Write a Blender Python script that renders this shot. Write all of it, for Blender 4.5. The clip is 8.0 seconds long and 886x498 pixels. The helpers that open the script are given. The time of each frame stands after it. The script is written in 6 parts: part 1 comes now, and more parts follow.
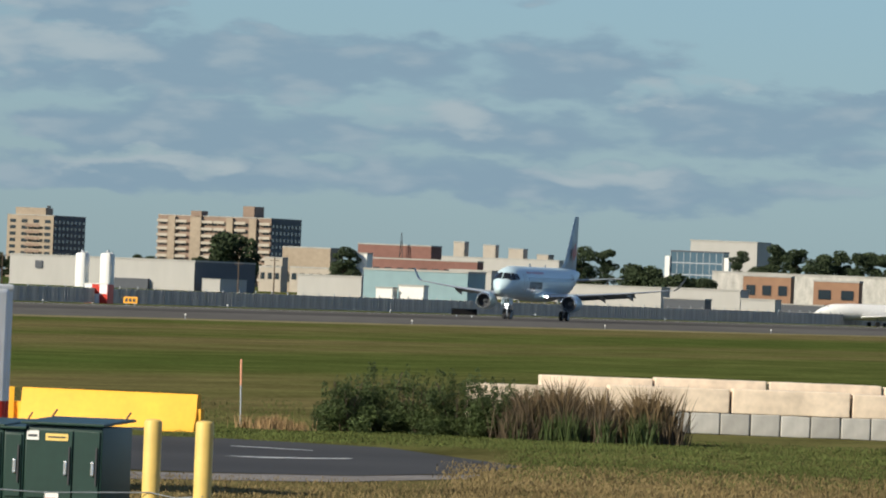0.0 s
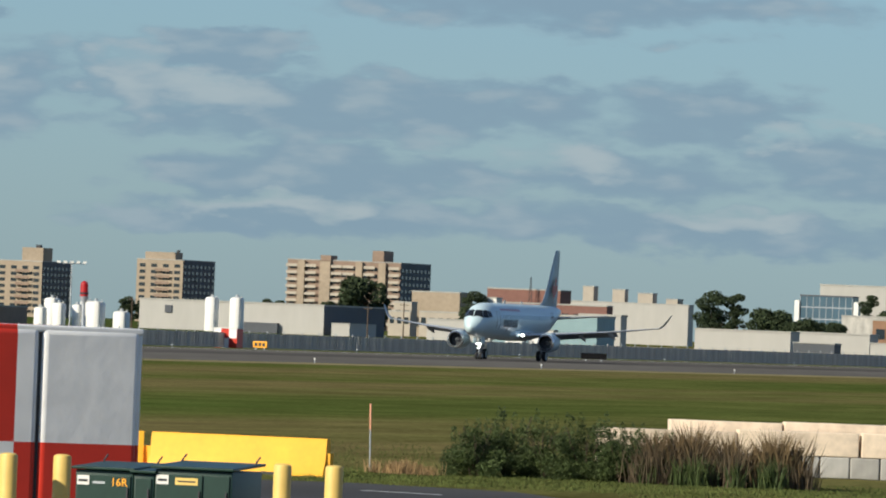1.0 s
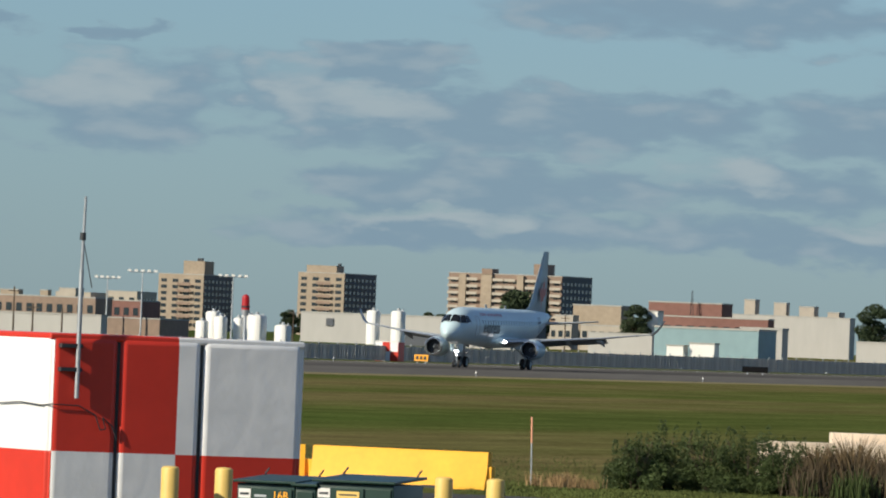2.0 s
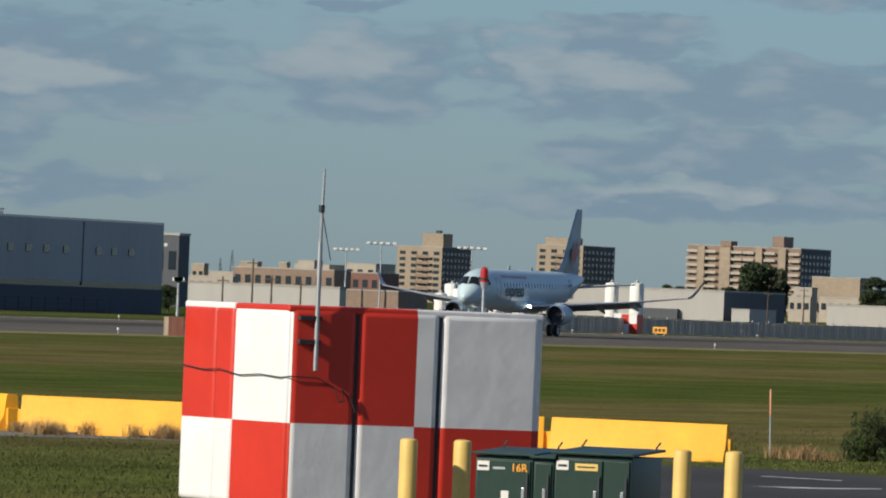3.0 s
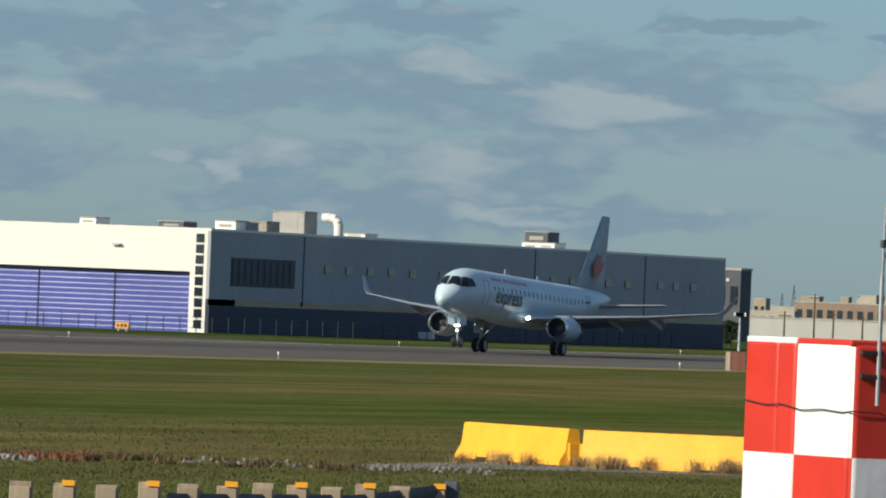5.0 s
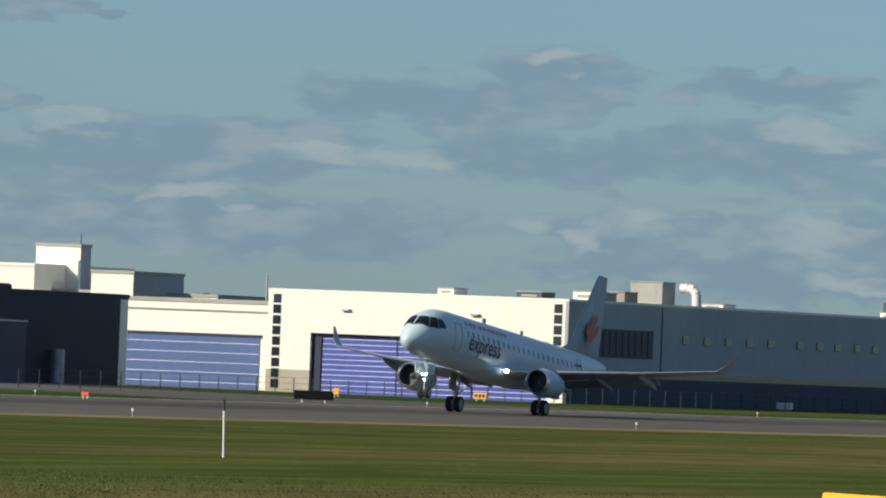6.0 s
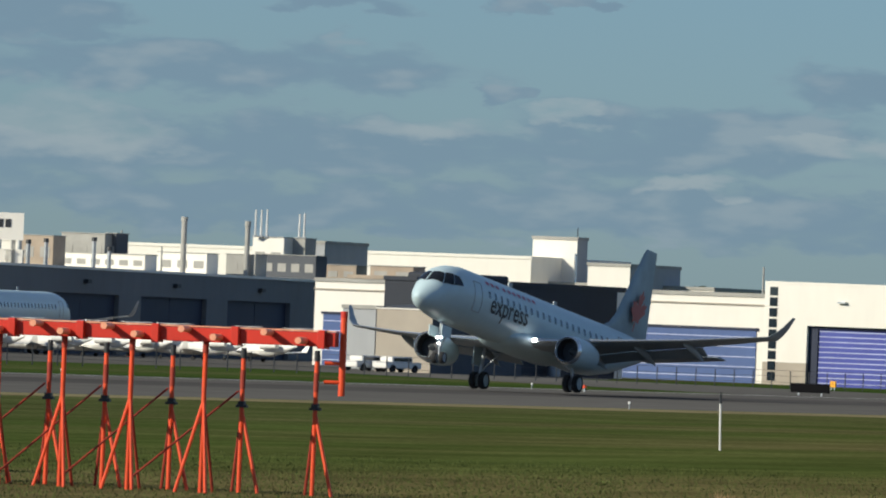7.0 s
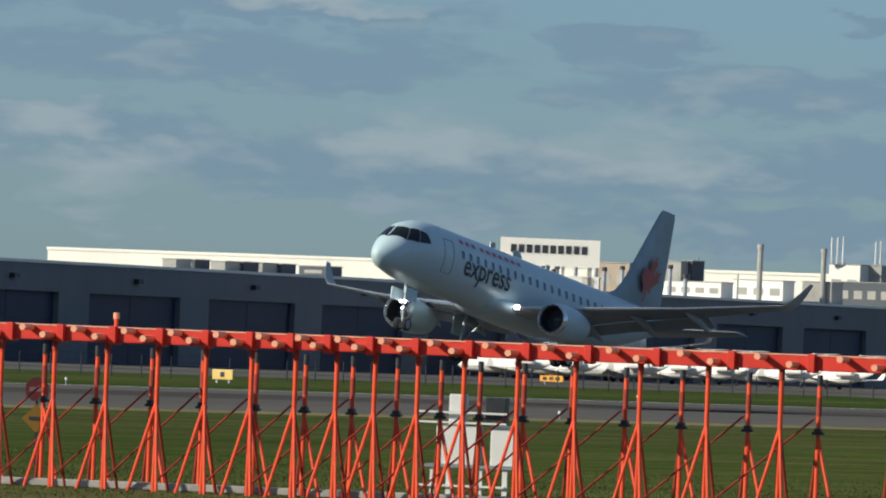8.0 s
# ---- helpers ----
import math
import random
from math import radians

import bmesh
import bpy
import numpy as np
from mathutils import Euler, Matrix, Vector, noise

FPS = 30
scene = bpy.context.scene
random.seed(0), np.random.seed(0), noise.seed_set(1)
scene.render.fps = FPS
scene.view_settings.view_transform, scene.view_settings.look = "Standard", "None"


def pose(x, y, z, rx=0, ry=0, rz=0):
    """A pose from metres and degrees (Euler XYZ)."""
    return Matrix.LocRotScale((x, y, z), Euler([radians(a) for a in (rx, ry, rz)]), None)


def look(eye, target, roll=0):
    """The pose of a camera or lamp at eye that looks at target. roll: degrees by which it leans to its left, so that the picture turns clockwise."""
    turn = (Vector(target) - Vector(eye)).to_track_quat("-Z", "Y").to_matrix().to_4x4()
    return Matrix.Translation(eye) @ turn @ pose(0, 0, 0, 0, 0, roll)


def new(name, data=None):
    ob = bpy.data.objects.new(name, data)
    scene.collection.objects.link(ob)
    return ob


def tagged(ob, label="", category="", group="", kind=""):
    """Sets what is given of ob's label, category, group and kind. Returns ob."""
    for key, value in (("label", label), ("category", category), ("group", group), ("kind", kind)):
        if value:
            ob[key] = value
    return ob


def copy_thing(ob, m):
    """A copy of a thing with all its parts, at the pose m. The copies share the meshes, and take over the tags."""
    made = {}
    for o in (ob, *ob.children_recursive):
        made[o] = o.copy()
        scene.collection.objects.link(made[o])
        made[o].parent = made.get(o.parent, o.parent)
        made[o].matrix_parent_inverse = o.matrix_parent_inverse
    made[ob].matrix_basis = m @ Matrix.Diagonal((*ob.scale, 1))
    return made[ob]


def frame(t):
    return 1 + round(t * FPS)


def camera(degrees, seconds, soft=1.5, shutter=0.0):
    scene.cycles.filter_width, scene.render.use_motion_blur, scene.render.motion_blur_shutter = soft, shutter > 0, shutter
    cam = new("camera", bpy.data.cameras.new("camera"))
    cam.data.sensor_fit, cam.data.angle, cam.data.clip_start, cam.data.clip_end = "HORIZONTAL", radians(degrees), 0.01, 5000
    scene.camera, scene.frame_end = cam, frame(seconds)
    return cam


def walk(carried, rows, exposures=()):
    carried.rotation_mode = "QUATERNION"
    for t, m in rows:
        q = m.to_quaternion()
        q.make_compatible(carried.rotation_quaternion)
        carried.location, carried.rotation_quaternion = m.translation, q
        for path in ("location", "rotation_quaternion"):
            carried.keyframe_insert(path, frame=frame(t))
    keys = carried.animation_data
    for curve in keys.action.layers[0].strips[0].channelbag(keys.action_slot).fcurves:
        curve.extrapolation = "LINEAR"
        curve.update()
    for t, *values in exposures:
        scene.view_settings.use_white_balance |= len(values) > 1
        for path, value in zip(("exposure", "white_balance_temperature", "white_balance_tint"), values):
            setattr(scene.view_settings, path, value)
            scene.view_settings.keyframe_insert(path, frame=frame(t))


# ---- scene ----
cam = camera(5.44, 8.0, soft=2.0)
EYE_HEIGHT = 3.0
LEAN = 2.3
# seconds, turn to the left and tilt upwards in degrees; the camera stands still and pans
PAN = (
    (0.0, -0.0000, 0.2322),
    (0.5, 0.2363, 0.3179),
    (0.8, 0.5788, 0.3188),
    (1.0, 0.8054, 0.4733),
    (1.5, 1.1675, 0.6303),
    (1.7, 1.4578, 0.5745),
    (2.8, 2.8021, 0.4190),
    (3.0, 3.2570, 0.2871),
    (3.1, 3.4347, 0.2298),
    (3.5, 4.0520, 0.3244),
    (4.0, 4.8508, 0.3603),
    (4.2, 5.2772, 0.3311),
    (5.3, 7.3371, 0.3807),
    (5.5, 7.8234, 0.3894),
    (5.7, 8.3287, 0.4247),
    (5.9, 8.8644, 0.4379),
    (6.0, 8.9282, 0.7091),
    (6.2, 9.4203, 0.6974),
    (6.5, 10.1764, 0.5811),
    (6.7, 10.8462, 0.5687),
    (6.9, 11.6343, 0.4943),
    (7.0, 11.9740, 0.5436),
    (7.1, 12.2118, 0.6749),
    (7.2, 12.5438, 0.8496),
    (7.3, 13.0061, 0.8010),
    (7.5, 13.6469, 0.6586),
    (7.9, 15.1908, 0.5959),
    (8.0, 15.5167, 0.5706),
)
walk(cam, [(t, pose(0, 0, EYE_HEIGHT, 90 + tilt, 0, turn) @ pose(0, 0, 0, 0, 0, LEAN)) for t, turn, tilt in PAN],
     exposures=[(0.0, 0.32, 6200, 7), (1.5, 0.27, 6200, 6), (3.0, 0.02, 6200, 9), (3.5, -0.05, 6200, 9), (5.5, 0.22, 6200, 5), (6.5, 0.05, 6100, 5), (7.0, 0.05, 6050, 5), (8.0, 0.08, 6000, 5)])
# ---- daylight: low warm evening sun from behind and left of the camera ----
SUN_BEARING, SUN_HEIGHT = 231.0, 26.0


def bearing(b, d, z=0.0):
    """A place at a compass bearing (degrees clockwise from +y) and a distance from the camera."""
    return Vector((d * math.sin(radians(b)), d * math.cos(radians(b)), z))


sun = new("sun", bpy.data.lights.new("sun", "SUN"))
sun.data.energy, sun.data.angle, sun.data.color = 5.0, radians(0.5), (1.0, 0.88, 0.70)
way = bearing(SUN_BEARING, math.cos(radians(SUN_HEIGHT)), math.sin(radians(SUN_HEIGHT)))
sun.matrix_basis = look(way * 100, (0, 0, 0))

world = bpy.data.worlds.new("sky")
scene.world = world
world.use_nodes = True
wn, wl = world.node_tree.nodes, world.node_tree.links
wn.clear()


def wnode(kind, **values):
    n = wn.new(kind)
    for k, v in values.items():
        n.inputs[k].default_value = v
    return n


out = wn.new("ShaderNodeOutputWorld")
sky = wn.new("ShaderNodeTexSky")
sky.sky_type, sky.sun_disc = "NISHITA", False
sky.sun_elevation, sky.sun_rotation = radians(SUN_HEIGHT), radians(SUN_BEARING)
sky.air_density, sky.dust_density, sky.ozone_density = 1.0, 0.3, 4.0
clear = wnode("ShaderNodeBackground", Strength=0.060)
tint = wn.new("ShaderNodeVectorMath")
tint.operation = "MULTIPLY"
tint.inputs[1].default_value = (0.75, 0.985, 1.32)   # clean cool air after rain
wl.new(sky.outputs[0], tint.inputs[0])
wl.new(tint.outputs[0], clear.inputs["Color"])

# broken banks of flat cumulus all over the sky
co = wn.new("ShaderNodeTexCoord")


def cloud_field():
    """Large flat banks broken up by smaller puffs."""
    total = None
    for scale, share_of, seed in (((15, 15, 74), 0.50, 3.1), ((46, 46, 120), -0.34, 7.7), ((95, 95, 190), 0.30, 2.3)):
        mp = wn.new("ShaderNodeMapping")
        mp.inputs["Location"].default_value, mp.inputs["Scale"].default_value = (seed, 1.7, 0.4), scale
        wl.new(co.outputs["Generated"], mp.inputs["Vector"])
        if share_of < 0:   # rounded heaps
            n = wnode("ShaderNodeTexVoronoi", Scale=1.0)
            n.feature = "SMOOTH_F1"
            n.inputs["Smoothness"].default_value = 0.35
        else:
            n = wnode("ShaderNodeTexNoise", Scale=1.0, Detail=5.0, Roughness=0.6)
        wl.new(mp.outputs[0], n.inputs["Vector"])
        k = wn.new("ShaderNodeMath")
        k.operation = "MULTIPLY"
        k.inputs[1].default_value = share_of
        wl.new(n.outputs[0], k.inputs[0])
        if total is None:
            total = k.outputs[0]
        else:
            add = wn.new("ShaderNodeMath")
            wl.new(total, add.inputs[0]), wl.new(k.outputs[0], add.inputs[1])
            total = add.outputs[0]
    return total


def remap(value, a, b, c, d):
    r = wn.new("ShaderNodeMapRange")
    r.interpolation_type = "SMOOTHSTEP"
    for k, v in zip(("From Min", "From Max", "To Min", "To Max"), (a, b, c, d)):
        r.inputs[k].default_value = v
    wl.new(value, r.inputs["Value"])
    return r.outputs[0]


# the banks over the airfield one by one: bearing, height, half length and half depth in degrees
BANKS_EAST = (
    (-1.38, 1.34, 1.53, 0.17), (-0.51, 1.38, 0.66, 0.15), (0.74, 1.34, 0.69, 0.19), (-2.33, 1.60, 0.59, 0.11), (-1.47, 0.91, 1.04, 0.17), (1.93, 1.06, 0.94, 0.22),
    (0.30, 0.96, 0.90, 0.16), (2.62, 1.24, 0.24, 0.06), (0.03, 2.03, 1.39, 0.17), (-1.70, 0.62, 1.14, 0.12), (0.73, 0.65, 1.46, 0.14), (-4.89, 1.79, 0.62, 0.06),
    (-3.85, 1.79, 0.24, 0.06), (-3.79, 1.36, 0.66, 0.29), (-5.77, 1.35, 1.14, 0.29), (-2.72, 1.42, 0.38, 0.26), (-2.06, 1.29, 0.90, 0.19), (-2.04, 1.69, 0.33, 0.11),
    (-6.45, 0.87, 0.69, 0.17), (-2.21, 0.89, 0.45, 0.13), (-6.47, 0.61, 0.45, 0.10),
)
BANKS_WEST = (
    (-9.02, 1.61, 0.80, 0.16), (-10.15, 1.22, 0.80, 0.16), (-8.22, 1.29, 1.04, 0.15), (-6.90, 1.78, 0.59, 0.10), (-7.76, 0.85, 0.49, 0.19), (-6.37, 0.87, 0.69, 0.15),
    (-9.80, 0.81, 0.90, 0.17), (-6.23, 1.37, 0.87, 0.15), (-6.73, 0.61, 1.73, 0.14), (-8.29, 1.76, 0.42, 0.19), (-6.81, 1.37, 0.90, 0.24), (-10.46, 1.24, 1.18, 0.21),
    (-10.44, 0.83, 1.49, 0.19), (-11.61, 1.49, 0.16, 0.06), (-11.57, 2.08, 0.21, 0.06), (-11.15, 2.07, 0.17, 0.03), (-13.49, 1.62, 1.46, 0.17), (-12.67, 2.04, 0.45, 0.05),
    (-12.57, 1.14, 1.94, 0.18), (-14.40, 1.87, 0.56, 0.09), (-12.97, 0.77, 2.15, 0.16), (-16.83, 1.70, 1.80, 0.18), (-15.48, 1.06, 2.43, 0.20), (-17.08, 1.99, 1.67, 0.10),
    (-17.75, 1.25, 0.76, 0.14),
)
LIT_HEAPS_EAST = (
    (-0.33, 1.06, 0.26, 0.11), (1.23, 1.23, 0.21, 0.08), (1.63, 1.33, 0.21, 0.05), (-1.84, 0.71, 0.45, 0.06), (0.90, 0.72, 0.45, 0.08), (0.02, 1.05, 0.31, 0.10),
    (-2.32, 1.39, 0.45, 0.10), (-4.08, 1.48, 0.42, 0.16), (-2.74, 1.46, 0.23, 0.21), (-6.66, 0.92, 0.21, 0.12), (-5.04, 0.68, 0.19, 0.05), (-6.30, 0.60, 0.35, 0.06),
    (-6.61, 1.51, 0.31, 0.10), (-5.77, 1.27, 0.49, 0.09),
)
LIT_HEAPS_WEST = (
    (-7.79, 0.92, 0.28, 0.10), (-8.41, 0.89, 0.14, 0.06), (-8.06, 0.80, 0.12, 0.10), (-6.62, 0.87, 0.33, 0.16), (-10.52, 0.99, 0.26, 0.04), (-11.16, 1.40, 0.21, 0.05),
    (-6.54, 1.52, 0.31, 0.06), (-9.38, 1.23, 0.42, 0.07), (-8.19, 1.91, 0.21, 0.05), (-13.96, 1.14, 0.42, 0.10), (-11.95, 1.28, 0.52, 0.07), (-17.92, 1.28, 0.33, 0.13),
    (-15.63, 1.25, 0.52, 0.17), (-14.38, 1.23, 0.52, 0.16), (-17.56, 0.94, 0.52, 0.16), (-17.62, 0.71, 0.28, 0.10), (-16.22, 2.04, 0.56, 0.05),
)


def wmath(kind, a, b=None, c=None):
    n = wn.new("ShaderNodeMath")
    n.operation = kind
    for slot, v in zip(n.inputs, (a, b, c)):
        if v is not None and not isinstance(v, (int, float)):
            wl.new(v, slot)
        elif v is not None:
            slot.default_value = v
    return n.outputs[0]


def wnoise(vector, scale, detail, rough, seed):
    mp, n = wn.new("ShaderNodeMapping"), wnode("ShaderNodeTexNoise", Scale=1.0, Detail=detail, Roughness=rough)
    mp.inputs["Location"].default_value, mp.inputs["Scale"].default_value = (seed, seed * .7, seed * .3), scale
    wl.new(vector, mp.inputs["Vector"]), wl.new(mp.outputs[0], n.inputs["Vector"])
    return n


parts = wn.new("ShaderNodeSeparateXYZ")
wl.new(co.outputs["Generated"], parts.inputs[0])
azimuth = wmath("MULTIPLY", wmath("ARCTAN2", parts.outputs[0], parts.outputs[1]), 57.2958)
height = wmath("MULTIPLY", wmath("ARCSINE", parts.outputs[2]), 57.2958)
spot_at = wn.new("ShaderNodeCombineXYZ")
wl.new(azimuth, spot_at.inputs[0]), wl.new(height, spot_at.inputs[1])
# ragged, heaped outlines
ragged = wn.new("ShaderNodeVectorMath")
ragged.operation = "MULTIPLY_ADD"
ragged.inputs[1].default_value = (1.1, 0.42, 0.0)
curl = wnoise(spot_at.outputs[0], (2.2, 6.0, 1.0), 6.0, 0.50, 3.7)
middle = wn.new("ShaderNodeVectorMath")
middle.operation = "SUBTRACT"
middle.inputs[1].default_value = (0.5, 0.5, 0.5)
wl.new(curl.outputs["Color"], middle.inputs[0])
wl.new(middle.outputs[0], ragged.inputs[0]), wl.new(spot_at.outputs[0], ragged.inputs[2])


def banks(rows, soft):
    """How near the closest bank's middle is: 0 there, 1 at its edge."""
    near = None
    for b, e, long, deep in rows:
        mp, dot = wn.new("ShaderNodeMapping"), wn.new("ShaderNodeVectorMath")
        mp.inputs["Scale"].default_value = (1 / long, 1 / deep, 0)
        mp.inputs["Location"].default_value = (-b / long, -e / deep, 0)
        dot.operation = "DOT_PRODUCT"
        wl.new(ragged.outputs[0], mp.inputs["Vector"])
        wl.new(mp.outputs[0], dot.inputs[0]), wl.new(mp.outputs[0], dot.inputs[1])
        near = dot.outputs["Value"] if near is None else wmath("SMOOTH_MIN", near, dot.outputs["Value"], soft)
    return near


here = cloud_field()
puffs = wnoise(spot_at.outputs[0], (2.0, 6.0, 1.0), 6.0, 0.46, 8.1).outputs[0]
near_bank = wmath("ADD", banks(BANKS_EAST + BANKS_WEST, 0.35), wmath("MULTIPLY", wmath("SUBTRACT", puffs, 0.5), -3.4))
near_heap = wmath("ADD", banks(LIT_HEAPS_EAST + LIT_HEAPS_WEST, 0.3), wmath("MULTIPLY", wmath("SUBTRACT", puffs, 0.5), -3.8))
# the rest of the sky: banks of the same kind without a place of their own
elsewhere = wmath("MAXIMUM", remap(wmath("ABSOLUTE", wmath("ADD", azimuth, 7.5)), 12.0, 15.0, 0.0, 1.0), remap(height, 2.3, 3.6, 0.0, 1.0))
cover = wmath("MAXIMUM", remap(near_bank, 0.3, 1.9, 0.84, 0.16), remap(near_heap, -0.2, 2.2, 0.55, 0.0))
cover = wmath("MAXIMUM", cover, wmath("MULTIPLY", remap(here, 0.205, 0.25, 0.0, 0.45), elsewhere))
lit = wmath("MAXIMUM", remap(near_heap, -0.3, 2.3, 1.0, 0.0), remap(near_bank, 0.7, 2.0, 0.0, 0.8))
lit = wmath("MAXIMUM", lit, remap(puffs, 0.50, 0.72, 0.0, 0.55))
tone = wn.new("ShaderNodeMix")
tone.data_type = "RGBA"
wl.new(lit, tone.inputs["Factor"])
tone.inputs[6].default_value, tone.inputs[7].default_value = (0.192, 0.266, 0.332, 1), (0.335, 0.378, 0.398, 1)
clouds = wnode("ShaderNodeBackground", Strength=1.0)
wl.new(tone.outputs[2], clouds.inputs["Color"])
both = wn.new("ShaderNodeMixShader")
wl.new(cover, both.inputs[0]), wl.new(clear.outputs[0], both.inputs[1]), wl.new(clouds.outputs[0], both.inputs[2])
wl.new(both.outputs[0], out.inputs[0])


# ---- the airfield's own plan ----
def grid(u, w, z=0.0):
    """u metres along the runway, w metres across it, counted from the camera."""
    return Vector((0.2639 * u - 0.9646 * w, 0.9646 * u + 0.2639 * w, z))


def on_line(b, w):
    """How far along the line w (across the runway) lies what is seen at bearing b."""
    return w / math.tan(radians(15.3 - b))


# ---- materials ----
def surface(name, base, rough=0.6, metal=0.0, fine=(6.0, 0.12), coarse=(0.6, 0.15), bump=0.0, spec=0.4, stretch=(1, 1, 1), vary=0.0):
    """A painted, mineral or plant surface: grain and larger stains over a base colour, with a fine relief."""
    m = bpy.data.materials.new(name)
    m.use_nodes = True
    nt = m.node_tree
    N, L = nt.nodes, nt.links
    p = N["Principled BSDF"]
    p.inputs["Roughness"].default_value, p.inputs["Metallic"].default_value = rough, metal
    p.inputs["Specular IOR Level"].default_value = spec
    co, mp = N.new("ShaderNodeTexCoord"), N.new("ShaderNodeMapping")
    mp.inputs["Scale"].default_value = stretch
    L.new(co.outputs["Object"], mp.inputs["Vector"])
    total = None
    for scale, amount in (fine, coarse):
        n, r = N.new("ShaderNodeTexNoise"), N.new("ShaderNodeMapRange")
        n.inputs["Scale"].default_value, n.inputs["Detail"].default_value = scale, 5.0
        r.inputs["From Min"].default_value, r.inputs["From Max"].default_value = 0.25, 0.75
        r.inputs["To Min"].default_value, r.inputs["To Max"].default_value = 1 - amount, 1 + amount
        L.new(mp.outputs[0], n.inputs["Vector"])
        L.new(n.outputs[0], r.inputs["Value"])
        if total is None:
            total, first = r.outputs[0], n.outputs[0]
        else:
            x = N.new("ShaderNodeMath")
            x.operation = "MULTIPLY"
            L.new(total, x.inputs[0]), L.new(r.outputs[0], x.inputs[1])
            total = x.outputs[0]
    if vary:
        info, r, x = N.new("ShaderNodeObjectInfo"), N.new("ShaderNodeMapRange"), N.new("ShaderNodeMath")
        r.inputs["To Min"].default_value, r.inputs["To Max"].default_value = 1 - vary, 1 + vary
        x.operation = "MULTIPLY"
        L.new(info.outputs["Random"], r.inputs["Value"])
        L.new(total, x.inputs[0]), L.new(r.outputs[0], x.inputs[1])
        total = x.outputs[0]
    v = N.new("ShaderNodeVectorMath")
    v.operation = "SCALE"
    v.inputs[0].default_value = base
    L.new(total, v.inputs["Scale"])
    L.new(v.outputs[0], p.inputs["Base Color"])
    if bump:
        b = N.new("ShaderNodeBump")
        b.inputs["Strength"].default_value, b.inputs["Distance"].default_value = min(1.0, bump * 5), bump
        L.new(first, b.inputs["Height"])
        L.new(b.outputs[0], p.inputs["Normal"])
    return m


def glow(name, colour, strength):
    m = bpy.data.materials.new(name)
    m.use_nodes = True
    p = m.node_tree.nodes["Principled BSDF"]
    p.inputs["Base Color"].default_value = (*colour, 1)
    p.inputs["Emission Color"].default_value, p.inputs["Emission Strength"].default_value = (*colour, 1), strength
    return m


WHITE = surface("white_paint", (0.74, 0.72, 0.68), 0.55, fine=(3, 0.05), coarse=(0.15, 0.10))
ICE = surface("ice_blue_aircraft_paint", (0.50, 0.62, 0.65), 0.35, fine=(2, 0.03), coarse=(0.25, 0.06), spec=0.5)
FIN_ICE = surface("frosted_ice_blue_fin_paint", (0.235, 0.30, 0.335), 0.35, fine=(1.6, 0.10), coarse=(0.5, 0.16), spec=0.5)
WING_GREY = surface("grey_wing_paint", (0.31, 0.335, 0.35), 0.4, fine=(3, 0.05), coarse=(0.5, 0.12))
CHROME = surface("polished_metal", (0.75, 0.76, 0.78), 0.25, 0.9, fine=(8, 0.05), coarse=(1, 0.08))
DULL_STEEL = surface("dull_weathered_steel", (0.10, 0.11, 0.125), 0.6, 0.3, fine=(9, 0.2), coarse=(1.5, 0.3))
STEEL = surface("galvanised_steel", (0.36, 0.38, 0.40), 0.5, 0.6, fine=(9, 0.12), coarse=(1.5, 0.18))
DARK = surface("dark_metal", (0.03, 0.032, 0.036), 0.5, fine=(6, 0.2), coarse=(1, 0.2))
RUBBER = surface("tyre_rubber", (0.018, 0.018, 0.019), 0.85, fine=(12, 0.2), coarse=(2, 0.2))
GLASS = surface("dark_window_glass", (0.02, 0.028, 0.036), 0.08, fine=(1, 0.1), coarse=(0.3, 0.2), spec=0.8)
LEAF_RED = surface("dark_red_livery_paint", (0.36, 0.045, 0.03), 0.4, fine=(3, 0.06), coarse=(0.6, 0.12))
TITLE_RED = surface("red_lettering_paint", (0.42, 0.06, 0.10), 0.4, fine=(3, 0.06), coarse=(0.6, 0.1))
INK = surface("black_lettering_paint", (0.03, 0.035, 0.04), 0.45, fine=(3, 0.1), coarse=(1, 0.1))
LANDING_LIGHT = glow("landing_light_glow", (1.0, 0.93, 0.88), 14.0)
COCKPIT_GLASS = surface("dark_cockpit_glass", (0.012, 0.014, 0.018), 0.25, fine=(1, 0.1), coarse=(0.3, 0.2), spec=0.25)
RED_LIGHT = glow("red_lamp_glow", (0.30, 0.003, 0.006), 0.2)
RED = surface("red_shelter_paint", (0.56, 0.035, 0.018), 0.42, fine=(5, 0.05), coarse=(0.8, 0.10), bump=0.004)
SHELTER_WHITE = surface("white_shelter_paint", (0.78, 0.77, 0.76), 0.45, fine=(2.6, 0.03), coarse=(1.2, 0.06), bump=0.05)
YELLOW = surface("yellow_barrier_paint", (0.86, 0.42, 0.022), 0.6, fine=(9, 0.06), coarse=(1.2, 0.10), bump=0.006)
BOLLARD_YELLOW = surface("pale_yellow_bollard_paint", (0.72, 0.50, 0.14), 0.5, fine=(9, 0.06), coarse=(1.5, 0.12))
CABINET_GREEN = surface("dark_green_cabinet_paint", (0.010, 0.035, 0.026), 0.4, fine=(9, 0.1), coarse=(1.2, 0.18))
ORANGE = surface("orange_mast_paint", (0.72, 0.075, 0.018), 0.5, fine=(9, 0.08), coarse=(1.5, 0.14))
ORANGE_DARK = surface("weathered_orange_sleeve", (0.30, 0.035, 0.018), 0.6, fine=(9, 0.15), coarse=(1.5, 0.25))
FADED_ORANGE = surface("faded_pale_orange_tube", (0.80, 0.36, 0.22), 0.5, fine=(9, 0.06), coarse=(1.5, 0.1))
